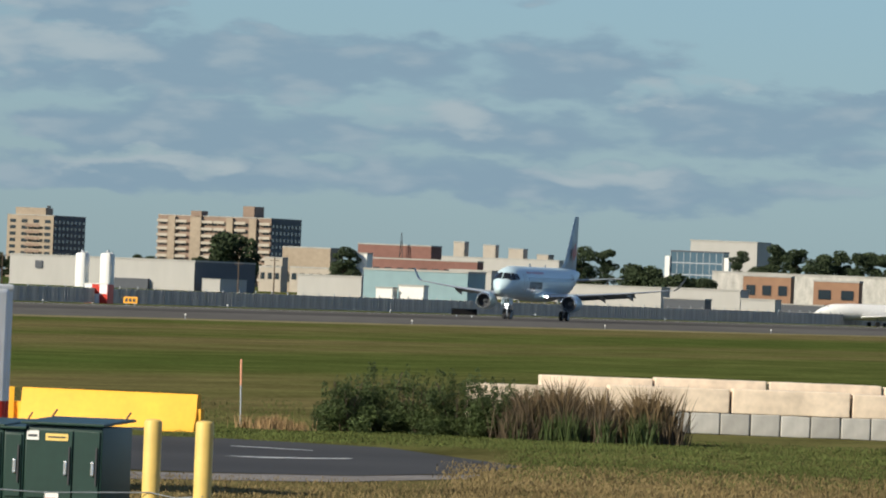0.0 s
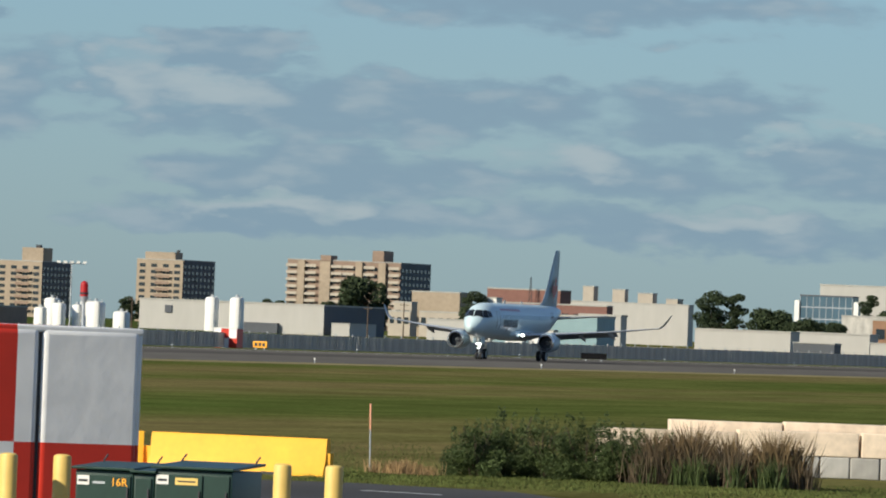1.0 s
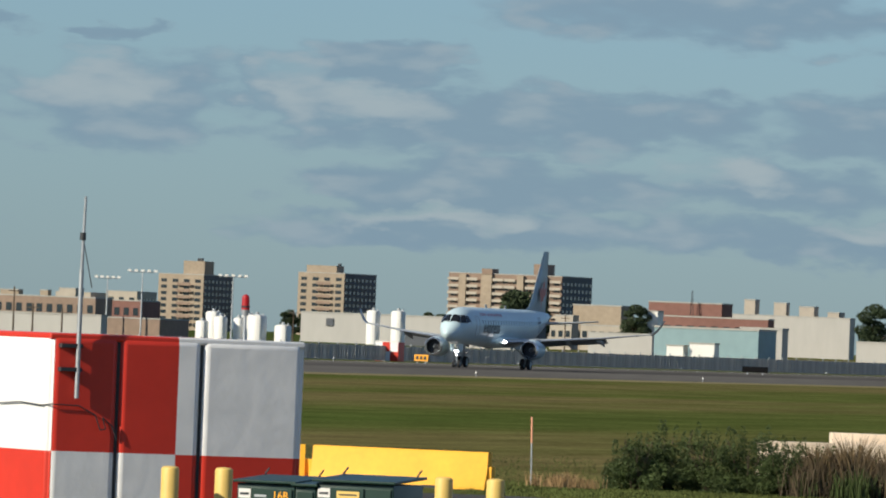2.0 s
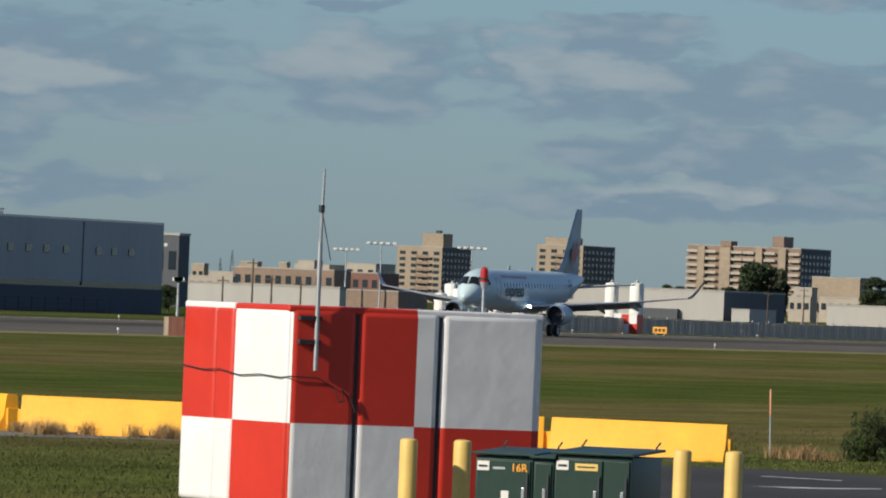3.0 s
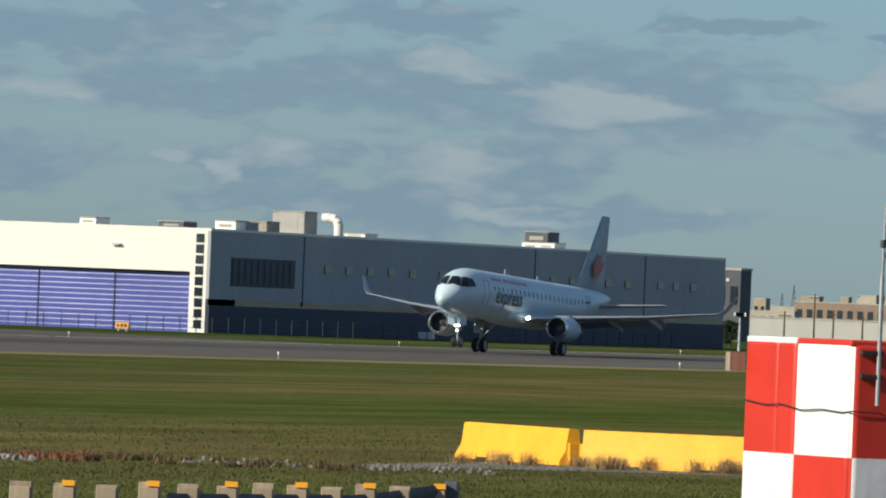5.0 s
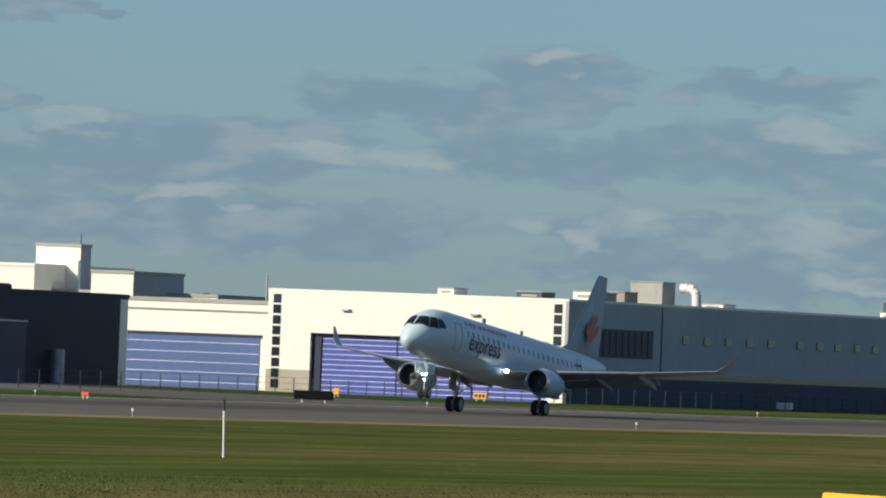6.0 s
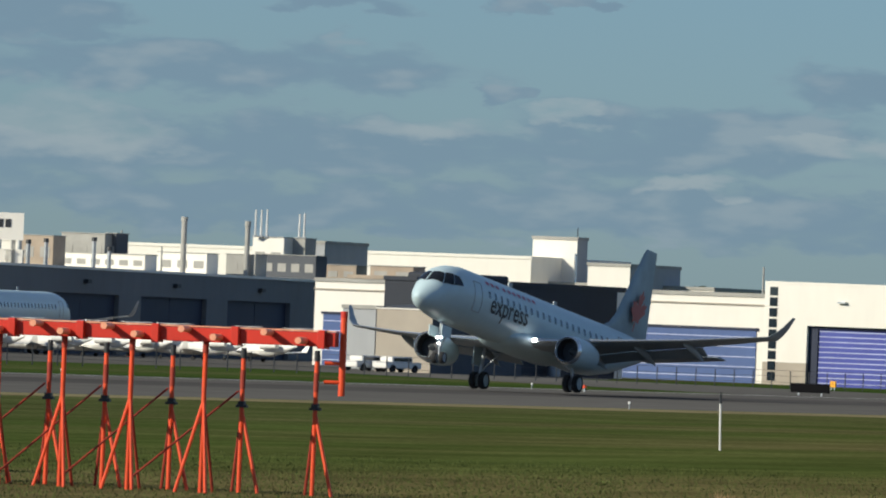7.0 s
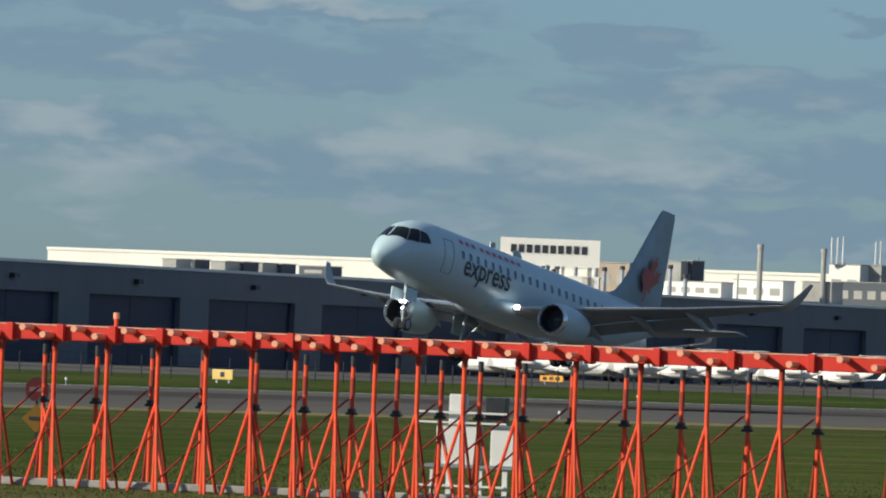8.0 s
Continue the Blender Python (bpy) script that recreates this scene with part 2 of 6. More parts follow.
CONCRETE = surface("weathered_concrete", (0.70, 0.57, 0.43), 0.9, fine=(5, 0.14), coarse=(0.9, 0.30), bump=0.02, vary=0.10)
BLOCK = surface("grey_concrete_block", (0.44, 0.42, 0.38), 0.9, fine=(5, 0.15), coarse=(0.9, 0.28), bump=0.02, stretch=(1, 1, 0.5), vary=0.18)
STONE = surface("rubble_stone", (0.20, 0.185, 0.17), 0.9, fine=(5, 0.25), coarse=(0.7, 0.25), bump=0.02)
WOOD = surface("weathered_timber", (0.34, 0.27, 0.19), 0.85, fine=(14, 0.2), coarse=(2, 0.2), stretch=(1, 1, 0.2), vary=0.15)
ASPHALT = surface("asphalt", (0.056, 0.053, 0.050), 0.85, fine=(8, 0.12), coarse=(0.12, 0.22), spec=0.15)
RUNWAY = surface("runway_concrete", (0.125, 0.118, 0.108), 0.9, fine=(0.5, 0.12), coarse=(0.03, 0.20), spec=0.0, stretch=(1, 0.15, 1))
LINE_WHITE = surface("worn_white_line_paint", (0.50, 0.50, 0.48), 0.8, fine=(5, 0.3), coarse=(0.5, 0.3))
SIGN_AMBER = surface("amber_sign_face", (0.85, 0.38, 0.02), 0.5, fine=(4, 0.05), coarse=(1, 0.08))
LEAVES = surface("dark_green_leaves", (0.040, 0.056, 0.026), 0.7, fine=(3, 0.35), coarse=(0.25, 0.35), spec=0.2)
BUSH_LEAVES = surface("green_willow_leaves", (0.054, 0.076, 0.024), 0.65, fine=(6, 0.3), coarse=(0.9, 0.35), spec=0.2)
REED = surface("dry_reed_stalks", (0.105, 0.080, 0.052), 0.8, fine=(8, 0.3), coarse=(0.8, 0.35), spec=0.1)
DRY = surface("dry_straw_weeds", (0.30, 0.20, 0.10), 0.85, fine=(8, 0.3), coarse=(0.8, 0.3), spec=0.1)
BARK = surface("brown_bark", (0.09, 0.065, 0.045), 0.9, fine=(8, 0.3), coarse=(1, 0.25), bump=0.02)
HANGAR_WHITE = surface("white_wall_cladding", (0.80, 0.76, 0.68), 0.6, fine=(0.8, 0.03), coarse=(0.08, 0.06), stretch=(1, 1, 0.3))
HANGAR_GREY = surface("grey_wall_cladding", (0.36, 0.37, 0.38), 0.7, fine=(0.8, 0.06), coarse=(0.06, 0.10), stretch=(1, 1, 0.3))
# on the apartment blocks' flanks this colour stands in for shade
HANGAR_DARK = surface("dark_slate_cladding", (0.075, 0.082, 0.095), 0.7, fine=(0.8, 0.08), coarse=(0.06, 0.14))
NAVY = surface("navy_blue_panel", (0.016, 0.023, 0.052), 0.6, fine=(0.8, 0.1), coarse=(0.08, 0.2))
DOOR_BLUE = surface("blue_hangar_door_paint", (0.055, 0.070, 0.32), 0.55, fine=(1.2, 0.06), coarse=(0.12, 0.12))
DOOR_BLUE_PALE = surface("paler_blue_hangar_door_paint", (0.065, 0.11, 0.27), 0.55, fine=(1.2, 0.06), coarse=(0.12, 0.12))
DOOR_LINE = surface("pale_blue_joint_strip", (0.50, 0.55, 0.75), 0.6, fine=(1.2, 0.06), coarse=(0.2, 0.2))
BEIGE = surface("beige_render", (0.40, 0.35, 0.285), 0.85, fine=(0.4, 0.08), coarse=(0.05, 0.12))
TAN_BRICK = surface("tan_brickwork", (0.33, 0.265, 0.195), 0.9, fine=(0.9, 0.12), coarse=(0.1, 0.12))
BROWN_BRICK = surface("brown_brickwork", (0.25, 0.18, 0.135), 0.9, fine=(0.9, 0.12), coarse=(0.1, 0.12))
MAROON = surface("maroon_brickwork", (0.20, 0.10, 0.08), 0.9, fine=(0.6, 0.10), coarse=(0.08, 0.14))
TERRACOTTA = surface("orange_brickwork", (0.27, 0.155, 0.095), 0.9, fine=(0.6, 0.10), coarse=(0.08, 0.14))
TEAL = surface("teal_grey_cladding", (0.22, 0.32, 0.34), 0.7, fine=(0.6, 0.06), coarse=(0.08, 0.10))
ROOF_GREY = surface("light_grey_plant_casing", (0.34, 0.33, 0.30), 0.7, fine=(0.8, 0.08), coarse=(0.2, 0.15))
ROOF_TAN = surface("rusty_beige_plant_casing", (0.36, 0.29, 0.22), 0.7, fine=(0.8, 0.12), coarse=(0.3, 0.22))
FENCE = surface("grey_fence_slats", (0.40, 0.37, 0.33), 0.9, fine=(2.0, 0.10), coarse=(0.9, 0.38), stretch=(1, 1, 0.05))
OFFICE_GLASS = surface("blue_office_glazing", (0.07, 0.12, 0.16), 0.2, fine=(0.2, 0.1), coarse=(0.05, 0.2), spec=0.6)


# ---- mesh helpers ----
def thing(name, label, category, m=None, group="", kind=""):
    ob = tagged(new(name), label, category, group, kind)
    if m is not None:
        ob.matrix_basis = m
    return ob


def part(name, bm, material, parent=None, label="", smooth=False):
    me = bpy.data.meshes.new(name)
    bmesh.ops.recalc_face_normals(bm, faces=bm.faces[:])
    bm.to_mesh(me)
    bm.free()
    for m in material if isinstance(material, (list, tuple)) else (material,):
        me.materials.append(m)
    if smooth == "edges":   # flat faces, rounded edges
        me.polygons.foreach_set("use_smooth", [max(abs(c) for c in f.normal) < .99 for f in me.polygons])
    elif smooth:
        me.polygons.foreach_set("use_smooth", [True] * len(me.polygons))
        me.set_sharp_from_angle(angle=radians(40))
    ob = new(name, me)
    ob.parent = parent
    return tagged(ob, label)


def share(ob, name, m, parent):
    """Another piece on the same mesh."""
    o = new(name, ob.data)
    o.parent = parent
    o.matrix_basis = m
    return o


def add_box(bm, x0, x1, y0, y1, z0, z1, bevel=0.0, m=None):
    made = bmesh.ops.create_cube(bm, size=1.0, matrix=Matrix.LocRotScale(
        ((x0 + x1) / 2, (y0 + y1) / 2, (z0 + z1) / 2), None, (abs(x1 - x0), abs(y1 - y0), abs(z1 - z0))))["verts"]
    if bevel:
        edges = list({e for v in made for e in v.link_edges})
        made = bmesh.ops.bevel(bm, geom=edges, offset=bevel, segments=3, affect="EDGES", profile=0.55)["verts"] + [v for v in made if v.is_valid]
    if m is not None:
        bmesh.ops.transform(bm, matrix=m, verts=list({v for v in made if v.is_valid}))
    return made


def boxed(*args, **kw):
    bm = bmesh.new()
    add_box(bm, *args, **kw)
    return bm


def add_rod(bm, a, b, r0, r1=None, seg=10):
    a, b = Vector(a), Vector(b)
    d = b - a
    m = Matrix.Translation((a + b) / 2) @ d.to_track_quat("Z", "Y").to_matrix().to_4x4()
    bmesh.ops.create_cone(bm, cap_ends=True, segments=seg, radius1=r0, radius2=r0 if r1 is None else r1, depth=d.length, matrix=m)


def rod(a, b, r0, r1=None, seg=10):
    bm = bmesh.new()
    add_rod(bm, a, b, r0, r1, seg)
    return bm


def add_ball(bm, c, r, seg=10, squash=(1, 1, 1)):
    bmesh.ops.create_uvsphere(bm, u_segments=seg, v_segments=max(5, seg // 2), radius=r, matrix=Matrix.LocRotScale(c, None, squash))


def loft(bm, rings, close=True):
    vs = [[bm.verts.new(p) for p in ring] for ring in rings]
    n = len(vs[0])
    for a, b in zip(vs, vs[1:]):
        for i in range(n):
            bm.faces.new((a[i], a[(i + 1) % n], b[(i + 1) % n], b[i]))
    if close:
        bm.faces.new(vs[0]), bm.faces.new(vs[-1])


def text_mesh(words, size):
    """The built-in font's letters as a flat mesh in x and y."""
    cu = bpy.data.curves.new("letters", "FONT")
    cu.body, cu.size, cu.resolution_u, cu.offset = words, size, 3, 0.012 * size
    ob = bpy.data.objects.new("letters", cu)
    scene.collection.objects.link(ob)
    me = bpy.data.meshes.new_from_object(ob.evaluated_get(bpy.context.evaluated_depsgraph_get()))
    bpy.data.objects.remove(ob)
    bm = bmesh.new()
    bm.from_mesh(me)
    bpy.data.meshes.remove(me)
    bpy.data.curves.remove(cu)
    return bm


# ---- ground and runway ----
def grass_material():
    """Mown airfield grass in long strips along the runway, greener and browner by turns."""
    m = bpy.data.materials.new("airfield_grass")
    m.use_nodes = True
    N, L = m.node_tree.nodes, m.node_tree.links
    p = N["Principled BSDF"]
    p.inputs["Roughness"].default_value, p.inputs["Specular IOR Level"].default_value = 1.0, 0.0
    co, turn = N.new("ShaderNodeTexCoord"), N.new("ShaderNodeMapping")
    turn.inputs["Rotation"].default_value = (0, 0, radians(15.3))   # x across the runway, y along it
    L.new(co.outputs["Object"], turn.inputs["Vector"])

    def field(scale, detail, rough=0.55):
        mp, n = N.new("ShaderNodeMapping"), N.new("ShaderNodeTexNoise")
        mp.inputs["Scale"].default_value = scale
        L.new(turn.outputs[0], mp.inputs["Vector"])
        L.new(mp.outputs[0], n.inputs["Vector"])
        n.inputs["Scale"].default_value, n.inputs["Detail"].default_value, n.inputs["Roughness"].default_value = 1.0, detail, rough
        return n.outputs[0]

    def ramp(value, stops):
        r = N.new("ShaderNodeValToRGB")
        e = r.color_ramp.elements
        for i, (at, c) in enumerate(stops):
            if i > 1:
                e.new(at)
            e[i].position, e[i].color = at, (*c, 1)
        L.new(value, r.inputs[0])
        return r.outputs[0]

    strips = ramp(field((0.028, 0.0022, 0.01), 4.0), ((0.34, (0.062, 0.085, 0.020)), (0.47, (0.088, 0.100, 0.028)), (0.56, (0.120, 0.108, 0.040)), (0.68, (0.165, 0.125, 0.058))))
    patches = N.new("ShaderNodeMapRange")
    L.new(field((0.35, 0.06, 0.3), 6.0, 0.65), patches.inputs["Value"])
    patches.inputs["From Min"].default_value, patches.inputs["From Max"].default_value = 0.3, 0.7
    patches.inputs["To Min"].default_value, patches.inputs["To Max"].default_value = 0.62, 1.38
    grain = N.new("ShaderNodeMapRange")
    L.new(field((5.0, 1.6, 5.0), 5.0, 0.7), grain.inputs["Value"])
    grain.inputs["From Min"].default_value, grain.inputs["From Max"].default_value = 0.3, 0.7
    grain.inputs["To Min"].default_value, grain.inputs["To Max"].default_value = 0.6, 1.4
    x = N.new("ShaderNodeMath")
    x.operation = "MULTIPLY"
    L.new(patches.outputs[0], x.inputs[0]), L.new(grain.outputs[0], x.inputs[1])
    v = N.new("ShaderNodeVectorMath")
    v.operation = "SCALE"
    L.new(strips, v.inputs[0]), L.new(x.outputs[0], v.inputs["Scale"])
    # darker, greener turf towards the west end of the field
    sep, west = N.new("ShaderNodeSeparateXYZ"), N.new("ShaderNodeMapRange")
    L.new(co.outputs["Object"], sep.inputs[0]), L.new(sep.outputs["X"], west.inputs["Value"])
    west.interpolation_type = "SMOOTHSTEP"
    for k, value in (("From Min", -25.0), ("From Max", -90.0), ("To Min", 0.0), ("To Max", 1.0)):
        west.inputs[k].default_value = value
    west_tint = N.new("ShaderNodeMix")
    west_tint.data_type = "RGBA"
    west_tint.inputs[6].default_value, west_tint.inputs[7].default_value = (1, 1, 1, 1), (0.60, 0.78, 0.72, 1)
    L.new(west.outputs[0], west_tint.inputs["Factor"])
    green = N.new("ShaderNodeVectorMath")
    green.operation = "MULTIPLY"
    L.new(v.outputs[0], green.inputs[0]), L.new(west_tint.outputs[2], green.inputs[1])
    L.new(green.outputs[0], p.inputs["Base Color"])
    return m


GRASS = grass_material()


def sheet(name, outline, z, mat, thick=0.0):
    bm = bmesh.new()
    vs = [bm.verts.new((p[0], p[1], z)) for p in outline]
    bm.faces.new(vs)
    ob = part(name, bm, mat)
    return tagged(ob, kind="structure")


ground = sheet("ground", [(-6000, -3000), (6000, -3000), (6000, 9000), (-6000, 9000)], 0.0, GRASS)
runway = sheet("runway", [grid(-600, 193), grid(3200, 193), grid(3200, 266), grid(-600, 266)], 0.012, RUNWAY)
apron = sheet("apron", [grid(380, 345), grid(700, 345), grid(860, 420), grid(860, 470), grid(380, 470)], 0.012, RUNWAY)
taxiway = sheet("taxiway", [grid(560, 266), grid(640, 266), grid(690, 345), grid(640, 345)], 0.010, RUNWAY)
sheet("runway_edge_line", [grid(-600, 263), grid(3200, 263), grid(3200, 263.9), grid(-600, 263.9)], 0.016, LINE_WHITE)
DARK_RUBBER = surface("rubber_streaked_concrete", (0.085, 0.080, 0.076), 0.9, fine=(0.5, 0.12), coarse=(0.03, 0.2), spec=0.0, stretch=(1, 0.1, 1))
sheet("runway_wear", [grid(-600, 228), grid(3200, 228), grid(3200, 246), grid(-600, 246)], 0.015, DARK_RUBBER)
STRAW = surface("pale_dry_verge", (0.22, 0.19, 0.10), 1.0, fine=(0.8, 0.25), coarse=(0.08, 0.25), spec=0.0)
sheet("verge", [grid(-600, 186), grid(3200, 186), grid(3200, 193), grid(-600, 193)], 0.006, STRAW)

# road surface by the cabinets, with worn white lines
road = sheet("road", [bearing(-4.2, 172), bearing(-1.3, 174), bearing(-.3, 171), bearing(.55, 158), bearing(.2, 150), bearing(-.5, 145), bearing(-1.5, 143), bearing(-4.2, 144)], 0.012, ASPHALT)
sheet("road_line", [bearing(-1.05, 156), bearing(-.75, 157), bearing(-.52, 158.3), bearing(-.50, 158.9), bearing(-.8, 157.6), bearing(-1.3, 156.5)], 0.02, LINE_WHITE)
sheet("road_line", [bearing(-1.25, 166), bearing(-.75, 164.5), bearing(-.75, 165), bearing(-1.25, 166.5)], 0.02, LINE_WHITE)
GRAVEL = surface("grey_gravel", (0.21, 0.19, 0.17), 0.95, fine=(7, 0.4), coarse=(0.6, 0.25), bump=0.03, spec=0.05)
sheet("gravel_strip", [bearing(-7.2, 171), bearing(-6.4, 176), bearing(-5, 179.5), bearing(-4.2, 180), bearing(-2.4, 180.5), bearing(-2.4, 184.5), bearing(-6.4, 184), bearing(-7.2, 175)], 0.008, GRAVEL)
sheet("gravel_verge", [bearing(-2.2, 141), bearing(-.5, 144.8), bearing(.3, 150), bearing(.2, 146), bearing(-.6, 140), bearing(-2.2, 136)], 0.009, GRAVEL)
kerb = tagged(part("kerb", boxed(0, 12.0, 0, .35, 0, .14, bevel=.02), BLOCK), kind="structure")
kerb.matrix_basis = pose(*bearing(-18.9, 175.5), 0, 0, 14.0)


# ---- the airliner ----
# stations of the fuselage: y, half width, half height, height of the middle
HULL = (
    (14.9, 0.03, 0.03, 2.98), (14.8, 0.22, 0.24, 2.99), (14.5, 0.5, 0.52, 3.04), (14.0, 0.80, 0.84, 3.17), (13.4, 1.03, 1.13, 3.40),
    (12.6, 1.25, 1.42, 3.57), (11.7, 1.40, 1.58, 3.66), (10.7, 1.48, 1.66, 3.70), (9.7, 1.505, 1.68, 3.7), (4.9, 1.505, 1.675, 3.7),
    (0.9, 1.505, 1.675, 3.7), (-3.1, 1.505, 1.675, 3.7), (-6.1, 1.505, 1.675, 3.7), (-8.1, 1.45, 1.59, 3.79), (-10.1, 1.28, 1.38, 4.0),
    (-12.1, 1.0, 1.08, 4.29), (-14.1, 0.65, 0.73, 4.57), (-15.9, 0.32, 0.38, 4.77), (-16.7, 0.12, 0.15, 4.85))


def hull(y):
    for a, b in zip(HULL, HULL[1:]):
        if a[0] >= y >= b[0]:
            k = (a[0] - y) / (a[0] - b[0])
            return [p + (q - p) * k for p, q in zip(a[1:], b[1:])]
    return HULL[-1][1:]


def on_hull(y, degrees, side=-1, off=0.012):
    """A place on the skin: degrees down from the crown, side -1 is port."""
    w, h, z = hull(y)
    s, c = math.sin(radians(degrees)), math.cos(radians(degrees))
    return Vector((side * (w + off) * s, y, z + (h + off) * c))


def down_to(y, z):
    """Degrees down from the crown at which the skin reaches the height z."""
    w, h, mid = hull(y)
    return math.degrees(math.acos(max(-1, min(1, (z - mid) / h))))


def skin_patch(corners, side, n=5, off=0.012):
    """A curved panel on the skin between four (y, degrees) corners."""
    bm = bmesh.new()
    a, b, c, d = corners
    rows = []
    for i in range(n + 1):
        k = i / n
        p, q = [a[j] + (d[j] - a[j]) * k for j in (0, 1)], [b[j] + (c[j] - b[j]) * k for j in (0, 1)]
        rows.append([bm.verts.new(on_hull(p[0] + (q[0] - p[0]) * t / n, p[1] + (q[1] - p[1]) * t / n, side, off)) for t in range(n + 1)])
    for r, s in zip(rows, rows[1:]):
        for i in range(n):
            bm.faces.new((r[i], r[i + 1], s[i + 1], s[i]))
    return bm


def foil(x, lead, chord, z, thick, vertical=False):
    """One section of a wing or fin."""
    shape = ((0, 0), (.04, .32), (.15, .5), (.35, .55), (.65, .36), (1, .02), (1, -.02), (.65, -.22), (.35, -.40), (.15, -.38), (.04, -.24))
    if vertical:
        return [(thick * (t if t < 0 else t * .8), lead - chord * s, z) for s, t in shape]
    return [(x, lead - chord * s, z + thick * t) for s, t in shape]


HALF_LEAF = ((.14, .70), (.30, .80), (.20, .26), (.46, .52), (.52, .38), (.82, .44), (.70, .20), (.84, .10), (.34, -.22), (.40, -.40), (.06, -.32), (.05, -.75))
LEAF = ((0, 1),) + HALF_LEAF + tuple((-x, z) for x, z in reversed(HALF_LEAF))


def wheel(parent, x, y, r, wide):
    bm = bmesh.new()
    ring = ((-.5, .72), (-.5, .9), (-.34, 1.0), (.34, 1.0), (.5, .9), (.5, .72))
    loft(bm, [[(x + wide * a, y + r * b * math.cos(t), r + r * b * math.sin(t)) for a, b in ring] for t in [2 * math.pi * i / 20 for i in range(21)]], False)
    tyre = part("tyre", bm, RUBBER, parent, smooth=True)
    bm = bmesh.new()
    add_rod(bm, (x - wide * .42, y, r), (x + wide * .42, y, r), r * .72, seg=16)
    part("rim", bm, STEEL, tyre)


def airliner(label, k=1.0, lights=True, words=True):
    top = thing("airliner", label, "aircraft")
    bm = bmesh.new()
    n = 28
    loft(bm, [[(w * math.sin(2 * math.pi * i / n), y, z + h * math.cos(2 * math.pi * i / n)) for i in range(n)] for y, w, h, z in HULL])
    body = part("fuselage", bm, ICE, top, "pale ice-blue fuselage", True)
    bm = bmesh.new()   # belly fairing round the wing root
    loft(bm, [[(1.75 * q * math.sin(2 * math.pi * i / 20), y, 2.45 + .62 * q * math.cos(2 * math.pi * i / 20)) for i in range(20)]
              for y, q in ((5.2, .15), (4.4, .7), (3.2, .95), (0, 1), (-2.6, .95), (-4.2, .6), (-5.2, .12))])
    part("belly_fairing", bm, ICE, top, smooth=True)
    for side in (-1, 1):
        for name, a, b, c, d in (("dark windscreen pane", (14.02, 0), (13.55, 3.92), (12.95, 4.62), (13.22, 0)), ("dark windscreen pane", (13.51, 3.92), (12.78, 3.95), (12.45, 4.62), (12.91, 4.62)),
                                 ("dark side cockpit pane", (12.73, 3.96), (11.85, 4.05), (12.0, 4.55), (12.40, 4.62))):
            part("windscreen_pane", skin_patch([(y, down_to(y, z) if z else 2.5) for y, z in (a, b, c, d)], side, off=.018), COCKPIT_GLASS, body, name)
        for i in range(22):
            y = 8.7 - i * 0.80
            if 0.2 < y < 0.6:
                continue
            part("cabin_window", skin_patch(((y + .14, 69), (y - .14, 69), (y - .14, 83), (y + .14, 83)), side, 2), GLASS, body)
        for y0, y1, t0, t1 in ((10.6, 9.7, 58, 118), (-9.2, -9.9, 58, 112)):   # door seams
            bm = bmesh.new()
            for a, b in (((y0, t0), (y0, t1)), ((y1, t0), (y1, t1)), ((y0, t0), (y1, t0)), ((y0, t1), (y1, t1))):
                for j in range(6):
                    p, q = [a[e] + (b[e] - a[e]) * j / 6 for e in (0, 1)], [a[e] + (b[e] - a[e]) * (j + 1) / 6 for e in (0, 1)]
                    add_rod(bm, on_hull(*p, side, 0), on_hull(*q, side, 0), .028, seg=5)
            part("door_seam", bm, WING_GREY, body)
        if words:
            # the word under the windows, then a row of plain red bars for the name above them
            bm = text_mesh("express", 1.55)
            xs = [v.co.x for v in bm.verts]
            wide = max(xs) - min(xs)
            for cut in range(-3, 11):
                bmesh.ops.bisect_plane(bm, geom=bm.verts[:] + bm.edges[:] + bm.faces[:], plane_co=(0, cut * .12, 0), plane_no=(0, 1, 0))
            for v in bm.verts:
                along = (v.co.x - min(xs)) / wide
                y = 8.5 - 4.9 * (along if side < 0 else 1 - along)
                w, h, z = hull(y)
                up = min(.98, max(-.98, (3.16 + v.co.y - z) / h))
                v.co = Vector((side * (w * math.sqrt(1 - up * up) + .02), y, z + h * up))
            part("lettering", bm, INK, body, "black lettering reading express")
            for i in range(10):
                y = 8.8 - i * .66 - (.25 if i > 2 else 0)
                part("title_bar", skin_patch(((y, 46), (y - .38, 46), (y - .38, 55), (y, 55)), side, 3), TITLE_RED, body)
        part("registration_bar", skin_patch(((-8.6, 73), (-9.9, 73), (-9.9, 80), (-8.6, 80)), side, 3), INK, body)
    # wings
    for side in (-1, 1):
        bm = bmesh.new()
        spans = ((1.0, 3.6, 6.2, 2.35, .62), (5.0, 1.25, 3.7, 2.66, .34), (9.0, -1.05, 2.5, 3.02, .21), (13.0, -3.35, 1.4, 3.52, .11),
                 (13.35, -3.55, 1.28, 3.55, .11), (13.7, -3.85, 1.05, 3.85, .09), (14.0, -4.25, .75, 4.30, .06), (14.3, -4.70, .40, 4.85, .03))
        loft(bm, [[(side * p[0], p[1], p[2]) for p in foil(*s)] for s in spans])
        wing = part("wing", bm, WING_GREY, top, "grey wing with an upturned tip", True)
        bm = bmesh.new()   # bare metal leading edge
        for (x0, l0, c0, z0, t0), (x1, l1, c1, z1, t1) in zip(spans[:3], spans[1:4]):
            add_rod(bm, (side * x0, l0 - .03, z0), (side * x1, l1 - .03, z1), t0 * .16, t1 * .16, 8)
        part("leading_edge", bm, CHROME, wing, "bare metal leading edge", True)
        bm = bmesh.new()
